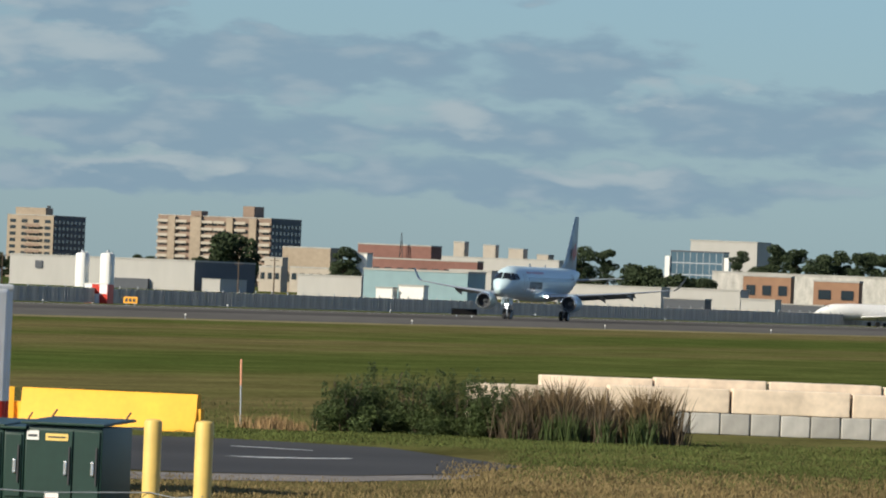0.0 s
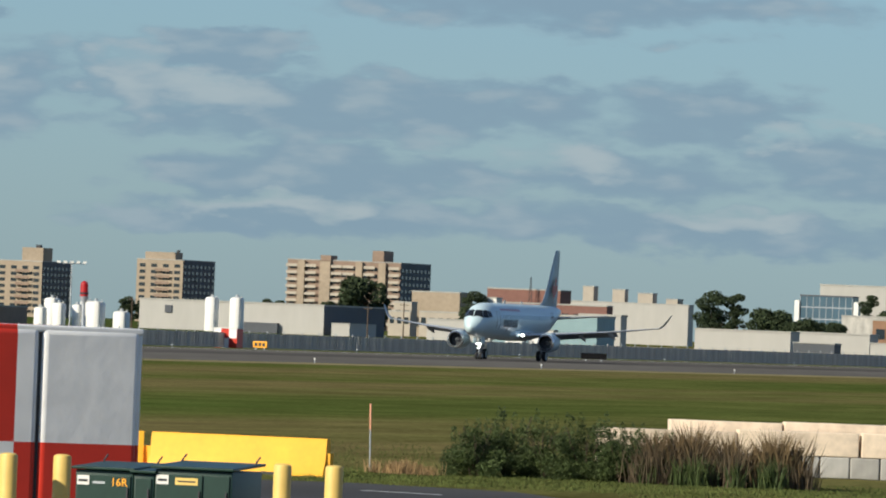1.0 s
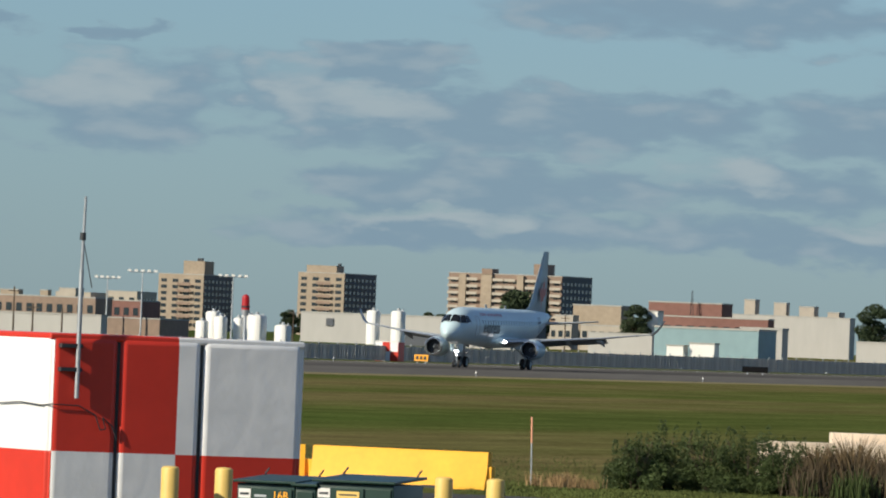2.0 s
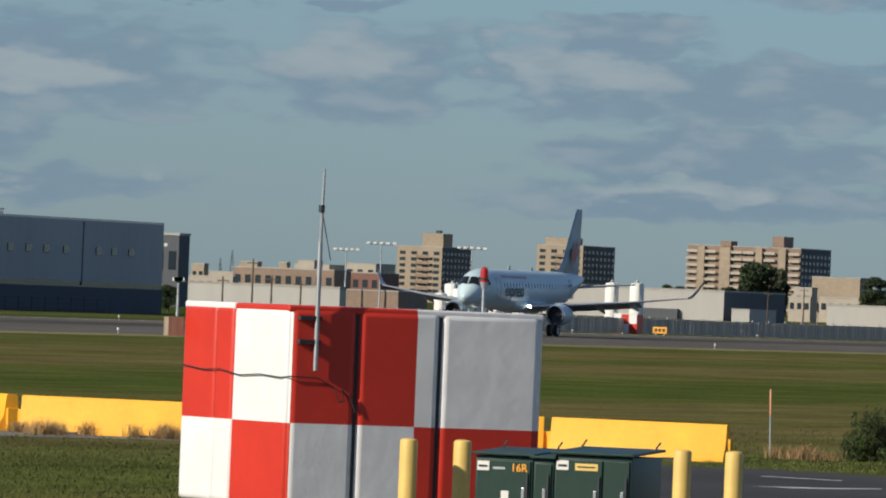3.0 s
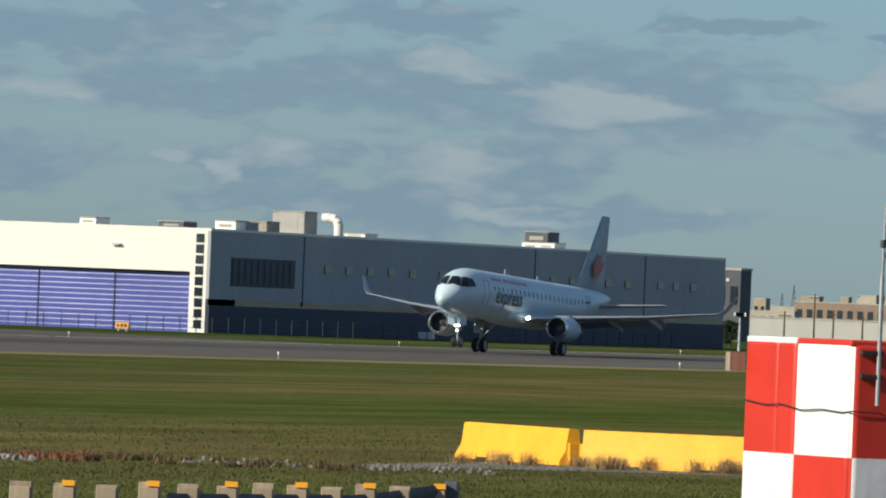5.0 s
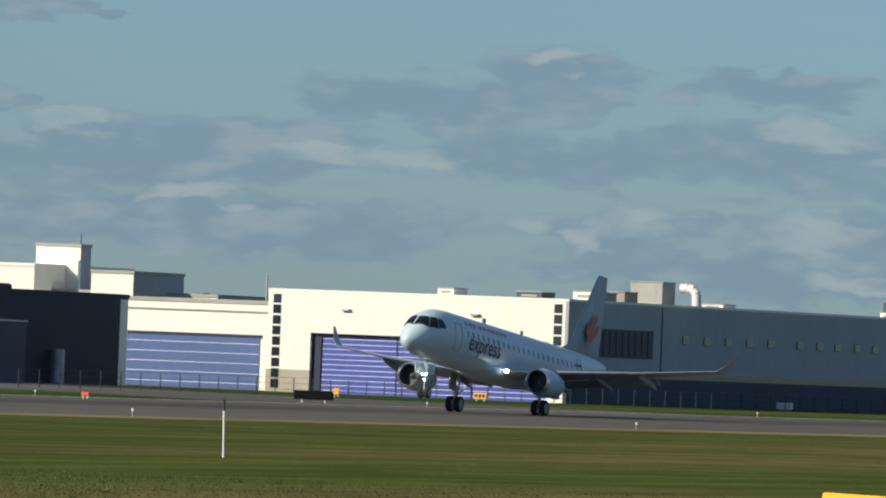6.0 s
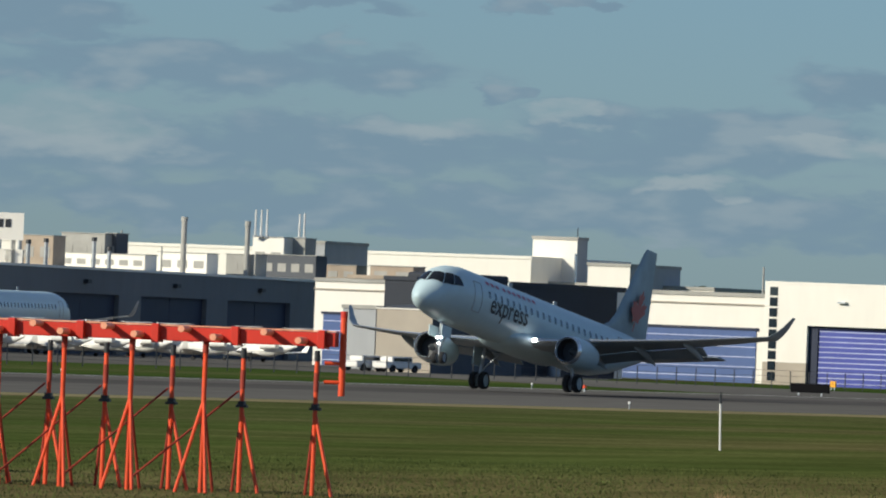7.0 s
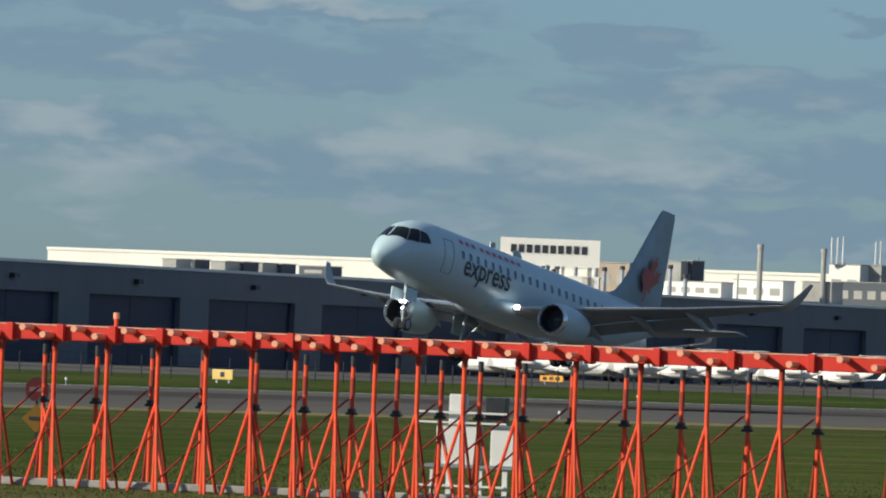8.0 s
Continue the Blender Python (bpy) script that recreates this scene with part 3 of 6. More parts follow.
        loft(bm, [[(side * x, y - .75 * t, z - .35 * t - (.05 if u else 0)) for t, u in ((0, 0), (1, 0), (1, 1), (0, 1))]
                  for x, y, z in ((1.8, -2.45, 2.35), (5.0, -2.40, 2.62), (9.3, -3.55, 3.02))])
        part("flap", bm, WING_GREY, wing)
        for x, y, z in ((3.4, -1.9, 2.3), (6.3, -2.2, 2.55), (9.0, -2.95, 2.82)):
            bm = bmesh.new()
            loft(bm, [[(side * x + .16 * q * math.cos(t), y + d, z + e + .24 * q * math.sin(t)) for t in [2 * math.pi * i / 10 for i in range(10)]]
                      for d, q, e in ((1.5, .1, .05), (.8, .8, 0), (0, 1, -.1), (-.9, .7, -.32), (-1.5, .1, -.5))])
            part("flap_fairing", bm, WING_GREY, wing, smooth=True)
        # engine
        cx, cz = side * 4.45, 1.80
        ring = [2 * math.pi * i / 24 for i in range(24)]
        bm = bmesh.new()
        loft(bm, [[(cx + r * math.cos(t), y, cz + r * math.sin(t)) for t in ring] for y, r in
                  ((4.22, .66), (4.30, .72), (4.24, .78), (3.9, .86), (3.3, .90), (2.6, .89), (1.9, .80), (1.35, .70), (1.3, .62), (1.6, .60))], False)
        engine = part("engine_nacelle", bm, ICE, top, "pale ice-blue engine nacelle", True)
        bm = bmesh.new()
        loft(bm, [[(cx + r * math.cos(t), y, cz + r * math.sin(t)) for t in ring] for y, r in ((4.10, .655), (4.24, .67), (4.315, .725), (4.25, .79), (4.05, .83))], False)
        part("intake_lip", bm, CHROME, engine, "polished metal intake lip", True)
        part("fan", rod((cx, 3.45, cz), (cx, 3.5, cz), .62, seg=24), DARK, engine, "dark engine fan")
        bm = bmesh.new()
        loft(bm, [[(cx + r * math.cos(t), y, cz + r * math.sin(t)) for t in ring] for y, r in ((3.45, .62), (3.8, .63), (4.14, .655))], False)
        part("intake_duct", bm, DARK, engine, "dark intake duct", True)
        part("spinner", rod((cx, 3.5, cz), (cx, 3.95, cz), .2, .02, 14), STEEL, engine, smooth=True)
        part("exhaust_cone", rod((cx, 1.7, cz), (cx, .5, cz), .5, .25, 16), STEEL, engine, smooth=True)
        bm = bmesh.new()
        loft(bm, [[(cx + a * .13, y, z) for a, y, z in ((-1, y0, z0), (1, y0, z0), (1, y1, z0), (-1, y1, z0))] for y0, y1, z0 in ((3.2, 1.1, cz + .75), (2.2, -.6, 2.75))])
        part("pylon", bm, WING_GREY, engine)
        # main gear
        gear = part("main_gear", rod((side * 2.97, 0, .5), (side * 2.7, .15, 2.6), .10, .13, 12), STEEL, top, "main undercarriage leg with two wheels", True)
        part("axle", rod((side * 2.6, 0, .5), (side * 3.34, 0, .5), .07), STEEL, gear)
        part("side_brace", rod((side * 2.95, 0, 1.0), (side * 1.6, .1, 2.2), .05), STEEL, gear)
        bm = boxed(-.03, .03, -.5, .5, 1.35, 2.4)
        bmesh.ops.translate(bm, verts=bm.verts, vec=(side * 3.2, .1, 0))
        part("gear_door", bm, ICE, gear)
        for dx in (-.29, .29):
            wheel(gear, side * 2.97 + dx, 0, .5, .34)
        # tailplane
        bm = bmesh.new()
        loft(bm, [[(side * p[0], p[1], p[2]) for p in foil(*s)] for s in ((.3, -12.4, 3.1, 4.15, .32), (5.0, -14.9, 1.3, 4.55, .12))])
        part("tailplane", bm, WING_GREY, top, smooth=True)
    # fin with its dorsal fillet
    bm = bmesh.new()
    loft(bm, [foil(0, *s, True) for s in ((-8.2, 7.2, 5.05, .05), (-10.2, 5.3, 5.7, .34), (-11.0, 4.55, 6.35, .36), (-14.1, 1.8, 10.45, .16), (-14.45, 1.4, 10.75, .08))])
    fin = part("tail_fin", bm, FIN_ICE, top, "pale ice-blue tail fin with a red leaf shape", True)
    for side in (-1, 1):
        bm = bmesh.new()
        pts = [bm.verts.new((side * (.31 - .05 * z), -13.35 - .75 * z - x * 1.2, 6.75 + z * 1.55)) for x, z in LEAF]
        bmesh.ops.triangulate(bm, faces=[bm.faces.new(pts)])
        part("leaf_shape", bm, LEAF_RED, fin, "dark red leaf shape")
    # nose gear
    gear = part("nose_gear", rod((0, 11.4, .31), (0, 11.55, 2.75), .07, .09, 12), STEEL, top, "nose undercarriage leg with two wheels", True)
    part("axle", rod((-.3, 11.4, .31), (.3, 11.4, .31), .05), STEEL, gear)
    part("drag_brace", rod((0, 11.4, .9), (0, 10.3, 2.2), .05), STEEL, gear)
    for side in (-1, 1):
        wheel(gear, side * .23, 11.4, .33, .26)
        part("gear_door", boxed(side * .38, side * .42, 11.0, 12.2, 1.5, 2.1), ICE, gear)
    if lights:
        for x, z, r in ((.12, 1.45, .075), (-.12, 1.45, .075), (0, 1.12, .06)):
            bm = bmesh.new()
            add_ball(bm, (x, 11.61, z), r)
            part("taxi_light", bm, LANDING_LIGHT, gear, "bright nose landing light")
        bm = bmesh.new()
        add_ball(bm, (-1.95, 3.42, 2.42), .12, squash=(1.5, .8, 1))
        part("landing_light", bm, LANDING_LIGHT, top, "bright wing-root landing light")
    part("aerial", boxed(-.03, .03, 3.0, 3.5, 5.3, 5.7), WING_GREY, body)
    part("aerial", boxed(-.03, .03, -3.0, -2.6, 5.3, 5.65), WING_GREY, body)
    if k != 1.0:
        for o in top.children_recursive:
            o.data.transform(Matrix.Scale(k, 4))
    return top


plane = airliner("pale ice-blue twin-jet airliner taking off from the runway")
parked = airliner("pale ice-blue airliner parked on the apron by the hangar", 1.08, False, False)


# ---- equipment beside the road ----
def checker_shelter():
    """Red and white checked equipment shelter: ribbed panels with rounded edges, each in two or four painted fields."""
    top = thing("equipment_shelter", "red and white checkered equipment shelter with ribbed panels", "equipment shelter",
                pose(*bearing(-4.16, 126.0), 0, 0, 30.0))
    long, deep, high, row = 3.78, 3.34, 2.76, 1.20

    def painted(bm, axis, cut, first_red):
        no = Vector((1, 0, 0)) if axis == 0 else Vector((0, 1, 0))
        if cut is not None:
            bmesh.ops.bisect_plane(bm, geom=bm.verts[:] + bm.edges[:] + bm.faces[:], plane_co=no * cut, plane_no=no)
        bmesh.ops.bisect_plane(bm, geom=bm.verts[:] + bm.edges[:] + bm.faces[:], plane_co=(0, 0, row), plane_no=(0, 0, 1))
        for f in bm.faces:
            c = f.calc_center_median()
            before = cut is None or c[axis] < cut
            f.material_index = 0 if ((before == first_red) == (c.z > row)) else 1
        return bm

    part("core", boxed(.05, long - .05, .05, deep - .05, 0, high - .04), DARK, top, "dark shelter frame behind the panels")
    half = long / 2
    for x0, x1 in ((0.0, .98), (1.02, 2.24), (2.28, long)):
        cut = half if x0 < half < x1 else None
        bm = boxed(x0, x1, 0, .16, .06, high, bevel=.09)
        painted(bm, 0, cut, True if cut is not None or x1 < half else False)
        part("wall_panel", bm, (RED, SHELTER_WHITE), top, smooth="edges")
    for y0, y1, cut, red in ((0.02, 1.72, None, False), (1.75, 2.29, None, True), (2.30, deep, None, True)):
        bm = boxed(-.06, .10, y0, y1, .06, high - .01, bevel=.08)
        painted(bm, 1, cut, red)
        part("wall_panel", bm, (RED, SHELTER_WHITE), top, smooth="edges")
    for y, side in ((deep, 1),):
        part("wall_panel", painted(boxed(0, long, deep - .1, deep + .05, .06, high, bevel=.05), 0, half, False), (RED, SHELTER_WHITE), top, smooth="edges")
    part("wall_panel", painted(boxed(long - .08, long + .06, .05, deep, .06, high - .02, bevel=.05), 1, deep / 2, False), (RED, SHELTER_WHITE), top, smooth="edges")
    for i, (y0, y1) in enumerate(((.02, 1.72), (1.75, deep))):
        bm = boxed(-.05, long + .05, y0, y1, high - .06, high + .035, bevel=.03)
        bmesh.ops.bisect_plane(bm, geom=bm.verts[:] + bm.edges[:] + bm.faces[:], plane_co=(half, 0, 0), plane_no=(1, 0, 0))
        for f in bm.faces:
            f.material_index = int((f.calc_center_median().x > half) == bool(i))
        part("roof_panel", bm, (SHELTER_WHITE, RED), top, smooth="edges")
    bm = bmesh.new()   # slack cable round the wall
    pts = [(-.10, deep - .1, 1.91), (-.10, 2.57, 1.86), (-.10, 2.06, 1.88), (-.10, 1.41, 1.81), (-.10, .77, 1.84), (-.10, .13, 1.81), (-.03, -.03, 1.83), (.39, -.03, 1.82), (.64, -.04, 1.70),
           (.72, -.04, 1.50), (.80, -.04, 1.52), (.75, -.04, 1.67), (.90, -.03, 1.56), (.98, -.03, 1.37)]
    for a, b in zip(pts, pts[1:]):
        add_rod(bm, a, b, .009, seg=6)
    part("cable", bm, DARK, top, "thin black cable")
    bm = boxed(-.30, -.07, deep - .02, deep + .13, 2.30, 2.56)
    part("junction_box", bm, WOOD, top, "small brown junction box")
    bm = rod((long + .05, 1.5, 1.97), (long + .14, 1.5, 1.97), .05)
    part("latch", bm, DARK, top)
    return top


checker_shelter()
SHELTER = pose(*bearing(-4.16, 126.0), 0, 0, 30.0)

lamp = thing("obstruction_lamp", "red obstruction lamp on a short grey post on the shelter roof", "warning lamp", SHELTER @ pose(3.10, .45, 2.79))
part("post", rod((0, 0, 0), (0, 0, .36), .022), STEEL, lamp)
part("lamp_base", rod((0, 0, .34), (0, 0, .42), .04, .062, 14), STEEL, lamp, smooth=True)
bm = bmesh.new()
add_rod(bm, (0, 0, .42), (0, 0, .58), .055, .052, 16), add_ball(bm, (0, 0, .58), .052, 14)
part("red_lens", bm, RED_LIGHT, lamp, "glowing red glass lens", True)
part("lens_band", rod((0, 0, .45), (0, 0, .475), .062, seg=14), DARK, lamp, "dark clamp band")

mast = thing("whip_aerial", "grey tubular aerial mast bracketed to the shelter wall", "aerial", SHELTER @ pose(.33, -.07, 1.92))
part("lower_tube", rod((0, 0, 0), (.0, 0, 1.74), .032), STEEL, mast)
part("upper_tube", rod((0, 0, 1.7), (.02, 0, 2.73), .025, .018), STEEL, mast)
part("collar", rod((0, 0, 2.14), (0, 0, 2.24), .042), DARK, mast)
for z in (.36, .68):
    part("bracket", boxed(-.26, .06, -.02, .075, z, z + .055), DARK, mast, "dark wall bracket")
part("guy_wire", rod((0, 0, 2.19), (.31, .3, 1.50), .007, seg=5), DARK, mast)


def cabinet_row():
    """Dark green roadside cabinets with raised lids; front towards -y."""
    m = pose(*bearing(-3.005, 119.0), 0, 0, -15.3)
    specs = ((0.0, .77, .99, "dark green electrical cabinet marked 16R", 0), (.78, 1.05, .97, "narrow dark green electrical cabinet", 1), (1.06, 2.09, 1.04, "dark green electrical cabinet with a yellow label", 2))
    for x0, x1, high, label, kind in specs:
        top = thing("electrical_cabinet", label, "cabinet", m @ pose(x0, 0, 0), "roadside cabinets")
        w = x1 - x0
        part("body", boxed(0, w, .02, 1.28, 0, high, bevel=.012), CABINET_GREEN, top, smooth=True)
        part("plinth", boxed(-.03, w + .03, -.02, 1.31, 0, .08), CONCRETE, top, "concrete plinth")
        bm = boxed(-.04, w + .04, -.06, 1.32, 0, .035, bevel=.01)
        bmesh.ops.rotate(bm, verts=bm.verts, matrix=Matrix.Rotation(radians(2.5), 3, "X"), cent=(0, 0, 0))
        bmesh.ops.translate(bm, verts=bm.verts, vec=(0, 0, high + .01))
        part("lid", bm, CABINET_GREEN, top, "sloping dark green lid")
        doors = ((.03, w - .03),) if kind != 2 else ((.03, w * .62), (w * .64, w - .03))
        for d0, d1 in doors:
            door = part("door", boxed(d0, d1, -.005, .03, .12, high - .06, bevel=.006), CABINET_GREEN, top)
            handle = boxed(d1 - .10, d1 - .055, -.045, 0, .42, .60, bevel=.01)
            part("handle", handle, CHROME, door, "grey metal handle")
            part("latch_rod", boxed(d1 - .045, d1 - .025, -.03, 0, .30, .78), DARK, door)
        if kind == 0:
            part("label_plate", boxed(.03, .19, -.012, 0, high - .19, high - .07), WHITE, top, "white instruction label")
            part("label_bar", boxed(.05, .17, -.016, -.011, high - .15, high - .12), INK, top)
            part("label_plate", boxed(.24, .40, -.012, 0, high - .17, high - .14), STEEL, top)
            part("label_plate", boxed(.36, .46, -.012, 0, .42, .55), WHITE, top, "white label")
            part("meter_window", boxed(.22, .58, -.012, 0, .12, .34, bevel=.005), STEEL, top, "grey meter panel")
            bm = text_mesh("16R", .14)
            bmesh.ops.transform(bm, verts=bm.verts, matrix=pose(.48, -.014, high - .19, 90))
            part("lettering", bm, SIGN_AMBER, top, "yellow lettering reading 16R")
        if kind == 2:
            part("label_plate", boxed(.03, .19, -.012, 0, high - .19, high - .07), WHITE, top, "white instruction label")
            part("label_bar", boxed(.05, .17, -.016, -.011, high - .15, high - .12), INK, top)
            part("label_plate", boxed(.28, .58, -.012, 0, high - .19, high - .10), BOLLARD_YELLOW, top, "pale yellow label")
            part("label_bar", boxed(.31, .55, -.016, -.011, high - .155, high - .135), INK, top)
            part("label_plate", boxed(.30, .48, -.012, 0, .06, .20), WHITE, top, "red and white warning label")
            part("label_bar", boxed(.30, .48, -.016, -.011, .06, .12), RED, top)
        for x in (0.02, w - .02) if kind != 1 else (w - .02,):
            bm = bmesh.new()
            add_rod(bm, (x, 1.06, high + .05), (x, 1.10, high + .12), .012, seg=6), add_rod(bm, (x, 1.10, high + .12), (x + .05, 1.10, high + .19), .012, seg=6)
            part("lid_hook", bm, DARK, top)


cabinet_row()


def bollard(b, d, high):
    top = thing("bollard", "pale yellow steel bollard with a domed top", "bollard", pose(*bearing(b, d)), "bollards round the cabinets")
    bm = bmesh.new()
    ring = [2 * math.pi * i / 20 for i in range(20)]
    loft(bm, [[(r * math.cos(t), r * math.sin(t), z) for t in ring] for r, z in ((.112, 0), (.112, high - .03), (.106, high - .008), (.08, high + .008), (.03, high + .014))])
    part("tube", bm, BOLLARD_YELLOW, top, smooth=True)
    part("base_collar", rod((0, 0, 0), (0, 0, .05), .16, .14, 16), CONCRETE, top)


for b, d, high in ((-3.418, 116.0, 1.20), (-3.088, 116.5, 1.20), (-1.735, 116.5, 1.19), (-1.418, 115.5, 1.21)):
    bollard(b, d, high)


chain = thing("guard_cable", "thin grey steel cable strung between the bollards", "cable")
stops = [bearing(-4.3, 115.6, .27)] + [bearing(b, d - .12, .29) for b, d in ((-3.418, 116.0), (-3.088, 116.5), (-1.735, 116.5), (-1.418, 115.5))]
for a, c in zip(stops, stops[1:]):
    mid = (a + c) / 2 - Vector((0, 0, .05))
    part("cable_span", rod(a, mid, .008, seg=6), STEEL, chain), part("cable_span", rod(mid, c, .008, seg=6), STEEL, chain)


def barrier(b0, d0, b1, d1, high=.73):
    """Yellow concrete barrier with flared feet and stepped ends."""
    a, c = bearing(b0, d0), bearing(b1, d1)
    n = (c - a).length
    top = thing("traffic_barrier", "bright yellow painted concrete traffic barrier standing in weeds", "barrier",
                Matrix.Translation(a) @ pose(0, 0, 0, 0, 0, math.degrees(math.atan2(c.y - a.y, c.x - a.x))), "yellow barriers along the road")
    side = ((-.30, 0), (-.30, .08), (-.17, .30), (-.12, high - .04), (-.09, high), (.09, high), (.12, high - .04), (.17, .30), (.30, .08), (.30, 0))
    bm = bmesh.new()
    loft(bm, [[(x, y * k, z) for y, z in side] for x, k in ((.03, .97), (.07, 1), (n - .07, 1), (n - .03, .97))])
    body = part("body", bm, YELLOW, top, smooth=True)
    for x0, x1 in ((-.05, .05), (n - .05, n + .05)):
        part("end_key", boxed(x0, x1, -.11, .11, .05, high * .62, bevel=.01), YELLOW, top)
    for x in (n * .27, n * .73):
        part("drain_slot", boxed(x - .3, x + .3, -.305, .305, 0, .055), DARK, top, "dark drainage slot")


for ends in ((-6.51, 188.5, -5.86, 183.4), (-5.80, 182.8, -4.72, 181.6), (-4.68, 181.6, -3.62, 181.4), (-3.58, 181.4, -2.585, 181.4), (-2.545, 181.3, -1.45, 180.2)):
    barrier(*ends)


def concrete_wall():
    """Stacked concrete barriers over a row of square blocks."""
    def spot(b):
        return bearing(b, 204.0 + .4 * b)

    def block(name, label, b0, b1, z0, z1, thick, back, mat, group, rough=.02):
        a, c = spot(b0), spot(b1)
        n = (c - a).length
        m = Matrix.Translation(a) @ pose(0, back, 0, 0, 0, math.degrees(math.atan2(c.y - a.y, c.x - a.x)))
        bm = boxed(.012, n - .012, 0, thick, z0, z1, bevel=.03)
        bmesh.ops.subdivide_edges(bm, edges=[e for e in bm.edges if e.calc_length() > .5], cuts=4, use_grid_fill=True)
        for v in bm.verts:
            v.co += rough * Vector(noise.noise_vector(v.co * 2 + a)) * .6
        top = thing(name, label, "concrete block", m, group)
        part("block", bm, mat, top, smooth=True)

    edges = [0.78, 1.0, 1.19, 1.375, 1.56, 1.745, 1.93, 2.115, 2.30, 2.485, 2.67, 2.86, 3.05, 3.25]
    for b0, b1 in zip(edges, edges[1:]):
        block("concrete_block", "square grey concrete block under stacked barriers", b0, b1, 0, .47 + random.uniform(-.01, .01), .7, 0.0, BLOCK, "base row of concrete blocks")
    for b0, b1, z1 in ((.19, 1.05, .93), (1.05, 1.80, 1.0), (1.81, 2.54, 1.02), (2.55, 3.25, 1.0)):
        block("concrete_barrier", "long weathered concrete barrier laid on blocks", b0, b1, .475 if b0 > .8 else .0, z1, .55, .02, CONCRETE, "stacked concrete barriers")
    for b0, b1, z1 in ((.63, 1.33, 1.16), (1.335, 2.03, 1.2), (2.04, 2.74, 1.2), (2.75, 3.3, 1.17)):
        block("concrete_barrier", "long weathered concrete barrier in the back row", b0, b1, 0, z1, .5, .75, CONCRETE, "stacked concrete barriers")


concrete_wall()


def stake(b, d, high, label, low_mat, top_mat, split, r):
    top = thing("marker_stake", label, "marker stake", pose(*bearing(b, d)) @ pose(0, 0, 0, 0, -1.5, 0))
    part("lower_stake", rod((0, 0, -.1), (0, 0, high * split), r, seg=8), low_mat, top)
    part("upper_stake", rod((0, 0, high * split), (0, 0, high), r * 1.1, seg=8), top_mat, top)


stake(-1.2, 188.0, 1.38, "thin grey survey stake with an orange top", STEEL, FADED_ORANGE, .62, .016)
stake(-10.225, 275.0, 1.72, "white marker post with a black top on the grass", WHITE, DARK, .80, .032)


def guard_rail():
    """Steel rail on timber posts with amber reflectors."""
    rail = thing("guard_rail", "dull weathered steel guard rail on timber posts", "guard rail")

    def spot(b):
        return bearing(b, 117.0 - 3.0 * (b + 6.65) * (-1))

    posts = [-6.70, -6.92, -7.13, -7.34, -7.55, -7.76, -7.98, -8.22, -8.46, -8.72, -8.98, -9.25, -9.52]
    for i, b in enumerate(posts):
        p = spot(b)
        m = Matrix.Translation(p) @ pose(0, 0, 0, 0, 0, 4)
        post = part("timber_post", boxed(-.13, .13, .06, .30, 0, .74 + .02 * (i % 3), bevel=.01), WOOD, rail)
        post.matrix_basis = m
        block = part("timber_block", boxed(-.12, .12, -.04, .06, .48, .72, bevel=.01), WOOD, rail)
        block.matrix_basis = m
        if i % 2 == 0:
            r = part("reflector", boxed(-.02, .13, -.06, .05, .735, .80), SIGN_AMBER, rail, "amber reflector")
            r.matrix_basis = m
    bm = bmesh.new()
    prof = ((-.05, .74), (-.10, .70), (-.10, .64), (-.05, .59), (-.05, .55), (-.10, .50), (-.10, .44), (-.05, .40), (-.04, .40), (-.085, .45), (-.085, .5), (-.035, .55), (-.035, .59), (-.085, .645), (-.085, .695), (-.04, .74))
    rings = []
    for i in range(13):
        b = -6.64 - 1.7 * i / 12
        p = spot(b)
        drop = .06 - .15 * min(1.0, i / 3.5)
        rings.append([(p.x, p.y + y, z + drop) for y, z in prof])
    loft(bm, rings)
    part("steel_rail", bm, DULL_STEEL, rail, "dull weathered steel rail", True)
    p = spot(-6.63)
    part("rail_end", boxed(p.x - .02, p.x + .16, p.y - .14, p.y + .02, .40, .84, bevel=.03), DULL_STEEL, rail)


guard_rail()


